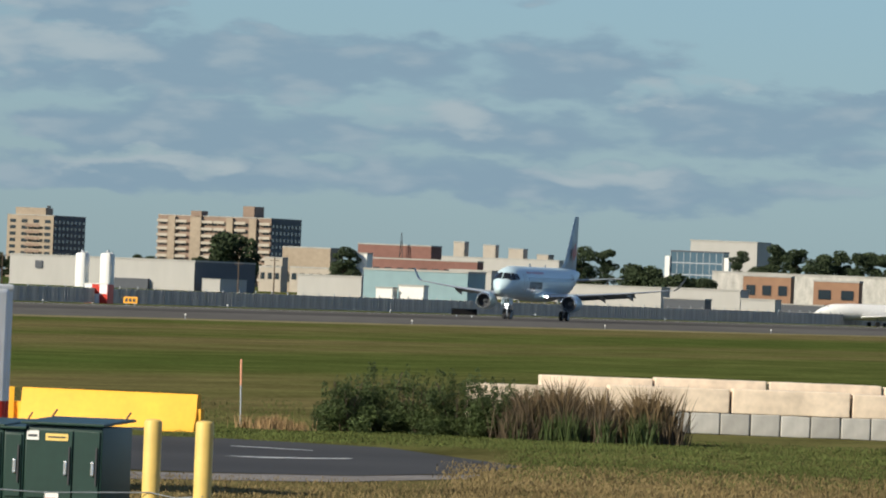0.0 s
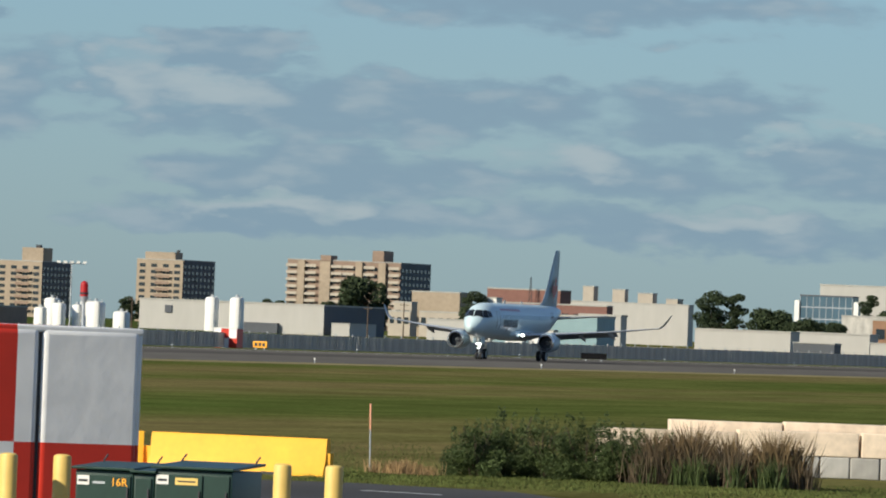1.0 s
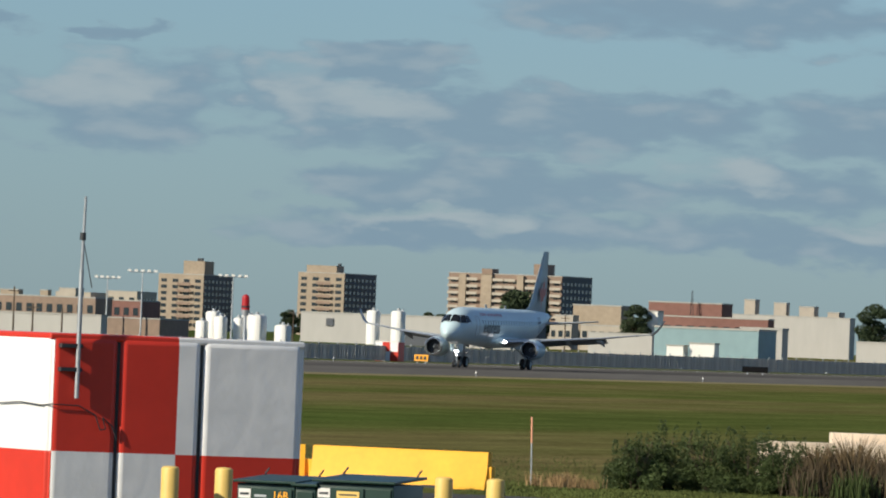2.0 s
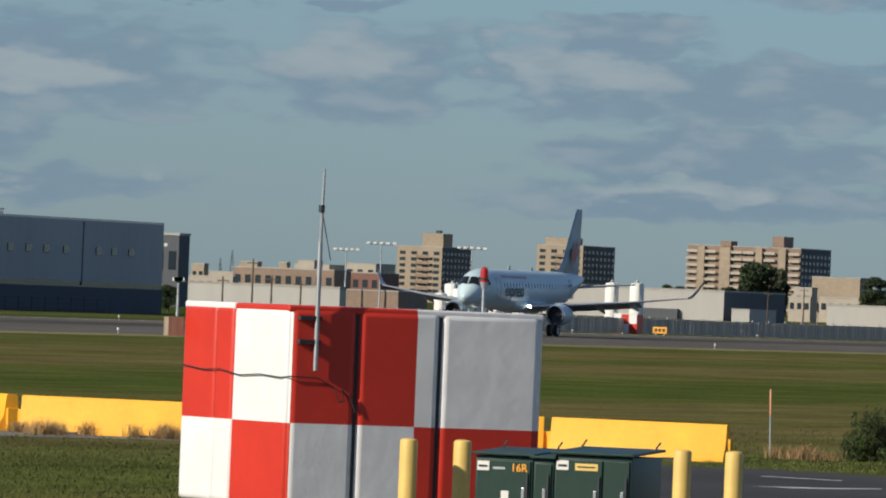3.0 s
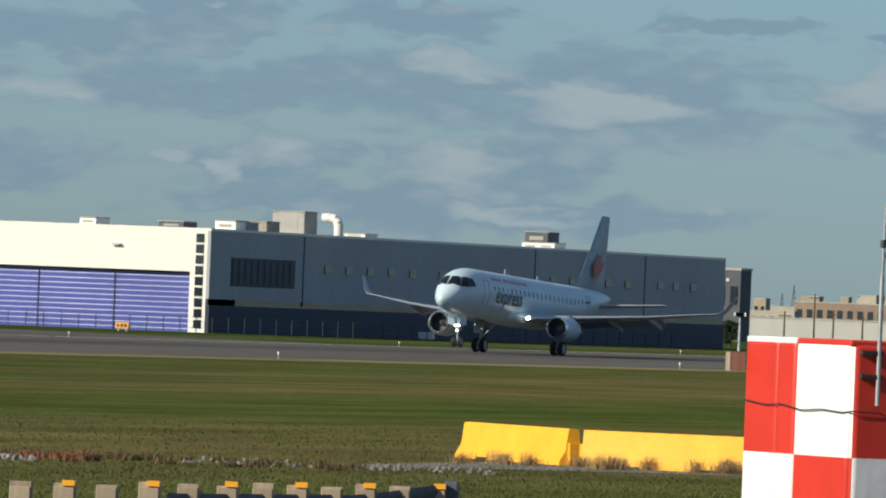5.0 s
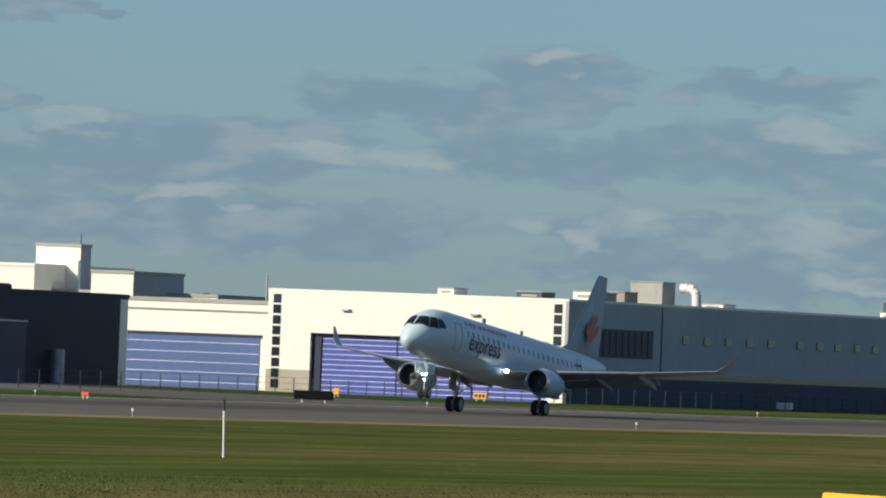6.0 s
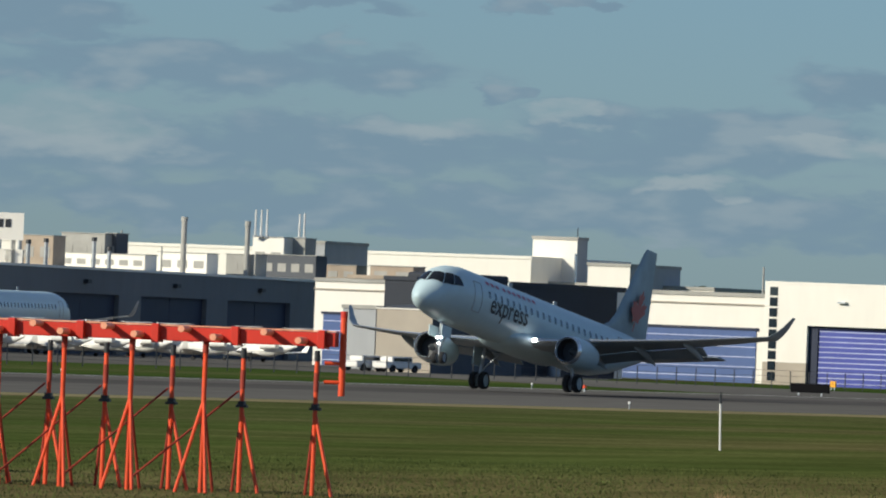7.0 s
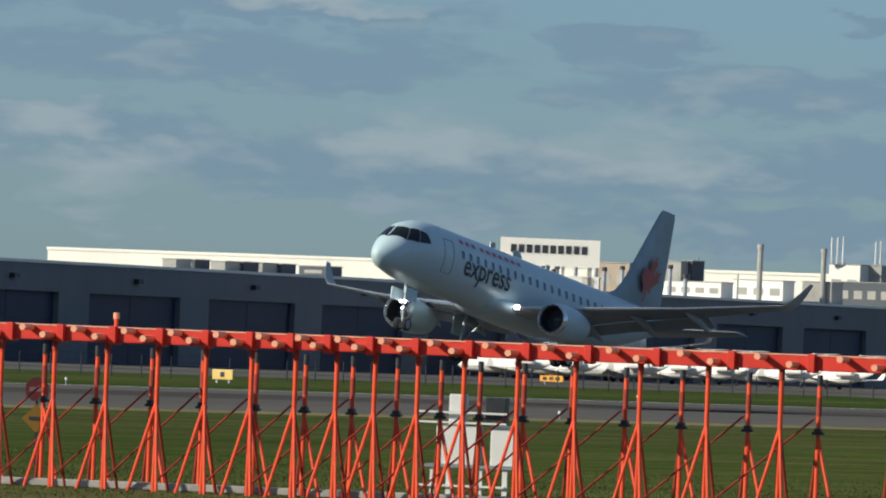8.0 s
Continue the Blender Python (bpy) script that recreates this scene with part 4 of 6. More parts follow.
# ---- the antenna array ----
def localizer_array():
    """Orange masts under a long red beam that carries pairs of tube aerials."""
    def spot(b):
        return bearing(b, 172.0 - 1.0 * (b + 15.5))

    arr = thing("antenna_array", "orange antenna array of braced masts under a long red beam", "antenna array")
    b0, b1 = -18.75, -12.60
    a, c = spot(b0), spot(b1)
    way, n = (c - a).normalized(), (c - a).length
    turn = math.degrees(math.atan2(way.y, way.x))
    m = Matrix.Translation(a) @ pose(0, 0, 0, 0, 0, turn)
    
    def along(b, off=0.0):
        d = bearing(b, 1.0)
        o = a + off * Vector((-way.y, way.x, 0))
        return (o.y * d.x - o.x * d.y) / (way.x * d.y - way.y * d.x)

    arr.matrix_basis = m @ Matrix.Diagonal((1, 1, .98, 1))
    part("beam", boxed(0, n, -.12, .12, 2.80, 3.07, bevel=.02), RED, arr, "long red box beam")
    part("beam_cap", boxed(0, n, -.14, .14, 3.075, 3.10), FADED_ORANGE, arr)
    marks = [-18.56, -18.17, -17.86, -17.54, -17.25, -16.97, -16.70, -16.45, -16.22, -15.96, -15.68, -15.35, -15.00, -14.62, -14.20, -13.74, -13.25, -12.72]
    xs = [along(b + .04) for b in marks]
    # masts under the front of the beam, and a second row behind with weathered sleeves
    front = (-18.847, -18.525, -18.196, -17.871, -17.549, -17.237, -16.942, -16.661, -16.391, -16.138, -15.902, -15.638, -15.354, -15.024, -14.67, -14.272, -13.856, -13.405)
    rear = (-18.259, -17.93, -17.608, -17.271, -16.959, -16.63, -16.328, -16.037, -15.763, -15.492, -15.253, -14.983, -14.688, -14.358, -14.012, -13.603, -13.17, -12.719)
    fx, rx = [along(b) for b in front], [along(b, 1.9) for b in rear]

    def row(name, bm, mat, spots, label="", smooth=False):
        """One piece and its copies at the given places."""
        first = part(name, bm, mat, arr, label, smooth)
        first.matrix_basis = spots[0]
        for m0 in spots[1:]:
            share(first, name, m0, arr)

    row("bracket", boxed(-.07, .07, -.24, .10, 2.76, 3.11, bevel=.015), RED, [pose(x, 0, 0) for x in xs], "square red bracket")
    tubes = []
    for x, nxt in zip(xs, xs[1:] + [xs[-1] + 1.2]):
        tubes += [pose(x + (nxt - x) * f, 0, z) for f, z in ((.40, 3.03), (.80, 2.90)) if x + (nxt - x) * f < n - .02]
    row("tube_aerial", rod((0, -.62, 0), (0, .5, 0), .062, seg=14), FADED_ORANGE, tubes, "pale orange tube aerial", True)
    at_front = [pose(x, 0, 0) for x in fx]
    row("mast", rod((0, 0, 0), (0, 0, 2.80), .045, seg=12), ORANGE, at_front, "orange tubular mast", True)
    row("mast_head", rod((0, 0, 2.60), (0, 0, 2.80), .058, seg=12), ORANGE_DARK, at_front)
    row("strut", rod((0, 0, 1.72), (-.40, -.3, 0), .034, seg=8), ORANGE, at_front)
    row("strut", rod((0, 0, 1.72), (.24, -.5, 0), .034, seg=8), ORANGE, at_front)
    row("strut", rod((0, 0, 1.70), (.02, .75, 0), .030, seg=8), ORANGE_DARK, at_front)
    at_rear = [pose(x, 1.9, 0) for x in rx if x < n + .3]
    row("back_mast", rod((0, 0, 0), (0, 0, 2.72), .042, seg=10), ORANGE, at_rear)
    row("sleeve", rod((0, 0, 1.95), (0, 0, 2.30), .049, seg=10), ORANGE_DARK, at_rear, "weathered dark sleeve")
    row("sleeve", rod((0, 0, 2.52), (0, 0, 2.72), .052, seg=10), DARK, at_rear, "dark mast head")
    row("clamp", boxed(-.10, .10, -.07, .07, 1.60, 1.65), DARK, at_rear)
    row("clamp", boxed(-.06, .06, -.07, .07, 1.65, 1.72), DARK, at_rear)
    row("back_strut", rod((0, 0, 1.55), (.42, -.2, 0), .034, seg=8), ORANGE, at_rear)
    row("back_strut", rod((0, 0, 1.55), (-.22, .3, 0), .030, seg=8), ORANGE_DARK, at_rear)
    for i, x in enumerate(fx[:-1]):
        part("long_brace", rod((x - .08, .1, .12), (rx[i] - .05, 1.8, 1.90), .022, seg=6), ORANGE_DARK, arr)
    bm = bmesh.new()
    add_rod(bm, (n + .06, .2, 1.9), (n + .06, .2, 3.35), .06), add_rod(bm, (n - .25, .1, 2.15), (n + .08, .2, 2.15), .035), add_rod(bm, (n - .25, .1, 2.5), (n + .08, .2, 2.5), .035)
    post = part("lamp_post", bm, ORANGE, arr)
    part("red_lens", rod((n + .06, .2, 3.35), (n + .06, .2, 3.47), .065), RED, post, "unlit red obstruction lens")
    x = along(-17.52)
    post = part("lamp_post", rod((x, .15, 2.9), (x, .15, 3.25), .04), ORANGE, arr)
    part("red_lens", rod((x, .15, 3.25), (x, .15, 3.37), .06), FADED_ORANGE, post, "faded obstruction lens")


localizer_array()

# white equipment cabinet and road signs behind the array
hut = thing("equipment_cabinet", "white equipment cabinets with a dark box on a stand", "equipment cabinet", pose(*bearing(-15.38, 184.5), 0, 0, 8))
part("body", boxed(-.39, .46, -.3, .4, .59, 1.36, bevel=.02), WHITE, hut)
part("side_cabinet", boxed(.69, 1.18, -.25, .35, .59, 1.38, bevel=.02), WHITE, hut)
part("upper_box", boxed(-.16, .15, -.25, .3, 1.36, 1.98, bevel=.02), WHITE, hut)
part("dark_box", boxed(.56, .97, -.25, .3, 1.38, 1.94, bevel=.02), DARK, hut, "dark grey box")
part("platform", boxed(-.60, 1.22, -.35, .45, .53, .59), STEEL, hut)
for x in (-.44, -.12, .50, 1.0):
    part("leg", boxed(x - .05, x + .05, -.3, -.20, 0, .53), WHITE, hut)
for z in (.15, 1.40, 1.60):
    part("cross_rail", boxed(-.75, 1.0, -.36, -.31, z, z + .04), WHITE, hut)

sign = thing("road_sign", "red octagonal stop sign above a diamond sign on a post", "road sign", pose(*bearing(-17.97, 201.0), 0, 0, 12))
part("post", boxed(-.03, .03, 0, .05, 0, 1.9), DARK, sign)
bm = bmesh.new()
bmesh.ops.create_cone(bm, cap_ends=True, segments=8, radius1=.27, radius2=.27, depth=.02, matrix=pose(0, -.03, 1.63, 90) @ pose(0, 0, 0, 0, 0, 22.5))
part("octagon_plate", bm, surface("dull_red_sign_face", (0.09, 0.012, 0.014), 0.5), sign, "dull red octagonal plate")
part("label_bar", boxed(-.17, .17, -.045, -.04, 1.58, 1.68), surface("grey_red_bar", (0.16, 0.09, 0.09)), sign)
# yellow darkened in the colour itself, standing in for shade
part("diamond_plate", boxed(-.22, .22, -.03, -.01, -.22, .22, m=pose(0, -.0, 1.0, 0, 45, 0)), surface("shaded_yellow_sign_face", (0.20, 0.10, 0.008)), sign, "dull yellow diamond plate")
part("label_bar", boxed(-.16, .16, -.045, -.035, .97, 1.04), INK, sign)


# ---- hangars and halls, square with the runway ----
SLATE_GREY = surface("slate_grey_cladding", (0.16, 0.165, 0.17), 0.7, fine=(0.8, 0.06), coarse=(0.06, 0.12), stretch=(1, 1, 0.3))
WAREHOUSE = surface("light_grey_warehouse_cladding", (0.40, 0.385, 0.355), 0.7, fine=(0.5, 0.05), coarse=(0.05, 0.08), stretch=(1, 1, 0.3))


def corner(b, d):
    """Plan of a building whose nearest corner is seen at bearing b and distance d; its front looks down the runway (-y), its flank across it (+x)."""
    return pose(*bearing(b, d), 0, 0, -15.3)


def building(name, label, category, b, d, front, side, high, mat, roof=ROOF_GREY, base=0.0, group="", flank=None):
    top = thing(name, label, category, corner(b, d) @ pose(0, 0, base), group)
    front, side = max(front, .5), max(side, 1.5)
    bm = boxed(-front, 0, 0, side, 0, high - base)
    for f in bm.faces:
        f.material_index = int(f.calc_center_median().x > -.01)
    # flank colour; on some buildings it carries the shade of that side
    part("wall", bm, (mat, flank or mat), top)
    rim = min(.35, .05 * (high - base) + .05)
    bm = bmesh.new()
    add_box(bm, -front - .1, .1, -.1, side + .1, high - base - .002, high - base + rim)
    part("roof", bm, roof, top)
    return top


def opening_row(top, name, xs, zs, wide, tall, mat, y=-.06, deep=.1, side_wall=False):
    """Windows of one size on a front (or on the flank), sharing one mesh."""
    first = None
    for z in zs:
        for x in xs:
            m = pose(x, y, z) if not side_wall else pose(.06, x, z, 0, 0, 90)
            if first is None:
                first = part(name, boxed(-wide / 2, wide / 2, -deep / 2, deep / 2, 0, tall), mat, top)
                first.matrix_basis = m
            else:
                share(first, name, m, top)


def long_hangar():
    top = thing("hangar", "large hangar with a white lit front, blue door and grey flank", "hangar", corner(-8.14, 822.0))
    L, W, H = 131.0, 29.3, 9.0
    # front wall in pieces round the door opening; the flank clad in grey
    d0, d1, dh = -25.0, -1.9, 5.35
    bm = bmesh.new()
    add_box(bm, -W, d0, 0, .6, 2.0, H), add_box(bm, d1, -.3, 0, .6, 0, H), add_box(bm, d0, d1, 0, .6, dh, H)
    part("front_wall", bm, HANGAR_WHITE, top, "white front wall")
    part("front_base", boxed(-W, d0, 0, .62, 0, 1.998), BEIGE, top, "beige wall base")
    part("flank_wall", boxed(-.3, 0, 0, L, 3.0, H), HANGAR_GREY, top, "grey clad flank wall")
    part("flank_base", boxed(-.3, .06, 0, L, 0, 2.45), NAVY, top, "dark blue lower flank")
    part("ribbon_window", boxed(-.3, -.04, 6, L, 2.45, 3.0), GLASS, top, "dark ribbon window")
    part("back_wall", boxed(-W, -.3, L - .5, L, 0, H), HANGAR_GREY, top)
    part("far_wall", boxed(-W, -W + .4, .6, L - .5, 0, H), HANGAR_GREY, top)
    part("roof", boxed(-W, .02, -.02, L, H, H + .22), HANGAR_WHITE, top)
    # sliding door in three leaves with pale joints
    w = (d1 - d0 - .9) / 3
    for i in range(3):
        x0 = d0 + .9 + i * w
        leaf = part("door_leaf", boxed(x0 + .04, x0 + w - .04, .55, .75, 0, dh - .15), DOOR_BLUE, top, "blue sliding door leaf")
        for k in range(11):
            z = .25 + k * .46
            part("joint_strip", boxed(x0 + .05, x0 + w - .05, .50, .56, z, z + .075), DOOR_LINE, leaf)
        part("leaf_edge", boxed(x0 - .07, x0 + .05, .48, .8, 0, dh - .1), NAVY, leaf)
    part("door_reveal", boxed(d0, d0 + .9, .4, .9, 0, dh), NAVY, top, "dark door jamb")
    part("door_head", boxed(d0, d1, .3, .9, dh - .22, dh), NAVY, top)
    for x in (-W + .9, -1.0):   # columns of square windows at both ends of the front
        for k in range(9):
            f = part("corner_window", boxed(x - .38, x + .38, -.05, .05, .35 + k * .95, 1.12 + k * .95), GLASS, top, "dark square window")
    for b in (-24, -10):
        part("wall_lamp", boxed(b * .9 - .4, b * .9 + .4, -.35, 0, 7.45, 7.6), STEEL, top)
    # flank: seams, small windows, sign of plain bars
    for b in (-7.567, -6.15, -5.475):
        y = on_line(b, 328.0) - on_line(-8.14, 328.0)
        part("wall_seam", boxed(-.02, .05, y - .12, y + .12, 2.6, H - .1), DARK, top)
    wins = [-7.42, -7.29, -7.16, -7.03, -6.90, -6.72, -6.60, -6.49, -6.37, -6.26, -6.04, -5.92, -5.81, -5.70, -5.58, -5.38, -5.285, -5.18]
    opening_row(top, "flank_window", [on_line(b, 328.0) - on_line(-8.14, 328.0) for b in wins], (5.7,), 1.5, .75, GLASS, side_wall=True)
    y0, y1 = [on_line(b, 328.0) - on_line(-8.14, 328.0) for b in (-8.01, -7.62)]
    board = part("sign_board", boxed(-.02, .06, y0, y1, 4.2, 6.75), DARK, top, "dark sign board of plain bars")
    step = (y1 - y0) / 10
    for i in range(10):
        part("sign_bar", boxed(.06, .12, y0 + i * step + .12 * step, y0 + i * step + .82 * step, 4.45, 6.55), HANGAR_DARK, board)
    return top


long_hangar()
HANGAR = corner(-8.14, 822.0)


def roof_unit(label, b0, b1, d, z0, z1, mat, deep=3.0, name="roof_unit", turn=-15.3):
    a = bearing(b1, d)
    w = d * radians(abs(b1 - b0))
    top = thing(name, label, "roof equipment", pose(a.x, a.y, z0, 0, 0, turn if turn else -b1))
    h = z1 - z0
    part("casing", boxed(-w, 0, 0, deep, 0, h, bevel=min(.08, h * .1)), mat, top)
    part("cap", boxed(-w - .08, .08, -.08, deep + .08, h, h + .08), ROOF_GREY, top)
    n = max(1, int(w / 1.6))
    for i in range(n):
        part("louvre", boxed(-w + (i + .2) * w / n, -w + (i + .8) * w / n, -.04, .02, h * .3, h * .65), ROOF_GREY, top)
    return top


for label, b0, b1, d, z0, z1, mat in (
        ("light grey roof plant casing on the hangar", -7.785, -7.57, 845, 9.2, 11.2, ROOF_GREY), ("white roof unit on the hangar", -8.13, -7.99, 830, 9.2, 10.0, HANGAR_WHITE),
        ("grey roof unit on the hangar", -7.985, -7.93, 832, 9.2, 9.9, ROOF_GREY), ("beige roof unit on the hangar", -7.918, -7.80, 836, 9.2, 10.1, ROOF_TAN),
        ("white roof vent on the hangar front", -8.96, -8.85, 830, 9.2, 9.8, HANGAR_WHITE), ("dark roof vent on the hangar front", -8.48, -8.31, 830, 9.2, 9.75, HANGAR_DARK),
        ("dark roof unit on the hangar", -6.225, -6.07, 912, 9.7, 10.8, HANGAR_DARK), ("low white roof curb on the hangar", -6.245, -6.03, 910, 9.2, 9.75, HANGAR_WHITE),
        ("low white roof cover on the hangar", -7.335, -7.195, 858, 9.2, 9.5, HANGAR_WHITE)):
    roof_unit(label, b0, b1, d, z0, z1, mat)

duct = thing("roof_duct", "bent shiny metal air duct on the hangar roof", "air duct", pose(*bearing(-7.40, 846, 9.2), 0, 0, -15.3))
bm = bmesh.new()
bend = [Vector((-.9, 0, 1.55)), Vector((-.2, 0, 1.6)), Vector((.35, 0, 1.45)), Vector((.62, 0, 1.1)), Vector((.65, 0, .5)), Vector((.65, 0, -.0))]
for a, c in zip(bend, bend[1:]):
    add_rod(bm, a, c, .42, seg=14)
part("bent_pipe", bm, WHITE, duct, smooth=True)

# lower white hangar with a paler blue door, behind the slate hall
low = building("hangar", "lower white hangar with a pale blue door", "hangar", -9.985, 842.0, 46.0, 30.0, 7.75, HANGAR_WHITE)
part("blue_door", boxed(-45, -.7, -.08, .04, 0, 4.75), DOOR_BLUE_PALE, low, "pale blue sliding door")
for k in range(5):
    part("joint_strip", boxed(-45, -.7, -.13, -.06, .5 + k * .9, .57 + k * .9), DOOR_LINE, low)
part("door_head", boxed(-45.2, -.5, -.16, -.02, 4.75, 4.98), NAVY, low)
part("cornice", boxed(-46.1, .1, -.14, -.02, 7.0, 7.12), BEIGE, low)

SLATE_DARK = surface("very_dark_slate_cladding", (0.030, 0.035, 0.047), 0.75, fine=(0.8, 0.08), coarse=(0.06, 0.14))
slate = building("workshop_hall", "dark slate workshop hall with a pale strip for its lit end edge", "workshop", -10.94, 823.0, 3.0, 40.0, 7.7, SLATE_DARK, SLATE_DARK, flank=SLATE_DARK)
slate.matrix_basis = pose(*grid(on_line(-12.13, 363), 363), 0, 0, -15.3)
# pale strip on the flank: the lit end edge, put in as colour
part("end_wall", boxed(.004, .03, 38.5, 40.0, 0, 7.6), HANGAR_WHITE, slate, "pale strip for the lit end edge")
part("raised_roof", boxed(-3, -.3, 4, 18, 7.7, 8.5, bevel=.3), SLATE_DARK, slate)
part("tank", rod((.8, 25.0, 0), (.8, 25.0, 3.0), .6, seg=14), STEEL, slate, smooth=True)

gable = thing("shed", "grey shed with a shallow gable, flank darkened for shade, and a lit end wall", "shed", pose(*grid(on_line(-12.02, 352), 352), 0, 0, -15.3))
bm = bmesh.new()
loft(bm, [[(0, y, 0), (0, y, h), (-5.2, y, h), (-5.2, y, 0)] for y, h in ((0, 5.3), (8, 5.75), (16.5, 5.2))])
# flank made darker than the end wall: its shade is in the colour
part("wall", bm, HANGAR_DARK, gable)
part("roof_edge", boxed(-5.3, .1, -.1, 16.6, 5.18, 5.28), HANGAR_WHITE, gable)
part("end_cladding", boxed(-5.2, 0, -.03, 0, 0, 5.15), BEIGE, gable, "beige end wall in the sun")
building("shed", "low dark shed between the hangars", "shed", -12.37, 800.0, 3.2, 14.0, 5.2, HANGAR_GREY)
building("hall_block", "beige upper hall block behind the dark sheds", "hall", -12.12, 900.0, 7.6, 20.0, 8.4, BEIGE, ROOF_TAN, flank=HANGAR_DARK)


def door_hangar():
    """The long dark hangar with a row of wide navy doors."""
    a, c = bearing(-12.56, 985.0), bearing(-18.9, 752.0)
    way = (a - c)
    n = way.length
    top = thing("maintenance_hangar", "long dark grey maintenance hangar with navy doors and white roof edge", "hangar",
                Matrix.Translation(c) @ pose(0, 0, 0, 0, 0, math.degrees(math.atan2(way.y, way.x)) ))
    H = 8.25
    s0 = (bearing(-17.79, 788.0) - c).length
    step, wide, dh = 25.2, 19.0, 5.9
    starts = [s0 + step * k for k in range(-2, 9)]
    starts = [s for s in starts if s > -18 and s + wide < n - 2]
    edges = [0.0]
    for s in starts:
        part("door_leaf", boxed(max(0, s), s + wide / 2 - .05, .5, .9, 0, dh), NAVY, top, "navy blue hangar door")
        part("door_leaf", boxed(s + wide / 2 + .05, s + wide, .5, .9, 0, dh), NAVY, top, "navy blue hangar door")
        part("wall_lamp", boxed(s + wide * .5 - .5, s + wide * .5 + .5, -.5, 0, 6.9, 7.3), DARK, top)
    for s, e in zip([-30] + [s + wide for s in starts], starts + [n]):
        if e > 0:
            part("pier", boxed(max(0, s), e, 0, .6, 0, dh), SLATE_GREY, top)
    part("upper_wall", boxed(0, n, 0, .6, dh, H), SLATE_GREY, top)
    part("end_wall", boxed(n - .5, n, .6, 42, 0, H), HANGAR_GREY, top)
    part("rear_wall", boxed(0, n, 41.5, 42, 0, H), HANGAR_GREY, top)
    part("floor_slab", boxed(0, n, .9, 41.5, 0, .05), CONCRETE, top)
    part("roof", boxed(-.2, n + .1, -.15, 42.1, H, H + .25), HANGAR_WHITE, top, "white roof edge")
    return top


door_hangar()

hall = building("factory_hall", "long white factory hall behind the dark hangar", "factory", -11.43, 1040.0, 141.0, 25.0, 12.1, HANGAR_WHITE, HANGAR_WHITE)
# tower and roof-level block: grey flanks put their shade into the colour
tower = building("hall_tower", "white stair tower, flank coloured grey for shade", "tower", -11.15, 1046.0, 5.6, 2.6, 14.5, HANGAR_WHITE, flank=HANGAR_GREY)
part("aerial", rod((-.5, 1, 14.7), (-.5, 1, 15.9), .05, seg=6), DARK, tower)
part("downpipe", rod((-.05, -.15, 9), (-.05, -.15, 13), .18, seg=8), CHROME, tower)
building("hall_block", "white roof-level block, flank coloured grey for shade", "hall", -10.82, 1030.0, 5.2, 12.8, 11.6, HANGAR_WHITE, flank=HANGAR_GREY)
building("hall_block", "white low hall roof behind the hangars", "hall", -10.3, 1035.0, 34.0, 20.0, 9.4, HANGAR_WHITE)
building("hall_block", "grey block with aerials on the roof", "hall", -12.70, 1010.0, 6.0, 10.0, 12.6, HANGAR_GREY)

for label, b0, b1, d, z0, z1, mat in (
        ("white roof penthouse on the hangar", -13.764, -13.42, 968, 8.5, 10.7, HANGAR_WHITE), ("grey roof plant box", -13.329, -13.121, 972, 8.5, 10.8, ROOF_GREY),
        ("long dark roof plant box", -13.13, -12.75, 980, 8.5, 11.0, HANGAR_DARK), ("white roof block with aerials", -13.171, -12.95, 1000, 8.5, 13.0, HANGAR_WHITE),
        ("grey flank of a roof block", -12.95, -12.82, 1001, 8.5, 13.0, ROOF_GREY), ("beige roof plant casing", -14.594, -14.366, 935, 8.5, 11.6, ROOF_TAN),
        ("long beige roof plant casing", -14.359, -14.05, 945, 8.5, 12.1, ROOF_GREY), ("dark roof plant box", -14.05, -13.98, 946, 8.5, 12.2, HANGAR_DARK),
        ("rusty beige roof plant casing", -12.828, -12.50, 1000, 8.5, 10.3, ROOF_TAN), ("beige roof plant casing", -12.452, -12.15, 905, 8.3, 9.7, ROOF_TAN),
        ("small roof vent on the dark hangar", -17.253, -17.15, 818, 8.5, 9.3, ROOF_GREY), ("dark roof vent on the dark hangar", -17.13, -17.036, 822, 8.5, 9.35, HANGAR_DARK),
        ("small roof vent on the dark hangar", -16.957, -16.85, 830, 8.5, 9.35, ROOF_GREY), ("dark roof vent on the dark hangar", -16.84, -16.733, 832, 8.5, 9.4, HANGAR_DARK),
        ("small roof vent on the dark hangar", -16.721, -16.62, 836, 8.5, 9.4, ROOF_GREY), ("dark roof vent on the dark hangar", -16.61, -16.504, 838, 8.5, 9.4, HANGAR_DARK),
        ("grey roof vent on the dark hangar", -16.429, -16.218, 848, 8.5, 9.4, HANGAR_DARK), ("low white roof box", -15.6, -15.2, 905, 8.5, 9.6, HANGAR_WHITE),
        ("low grey roof box", -14.9, -14.62, 925, 8.5, 9.9, ROOF_GREY), ("long low white roof box", -14.6, -13.8, 942, 8.5, 10.1, HANGAR_WHITE)):
    roof_unit(label, b0, b1, d, z0, z1, mat, 2.5)

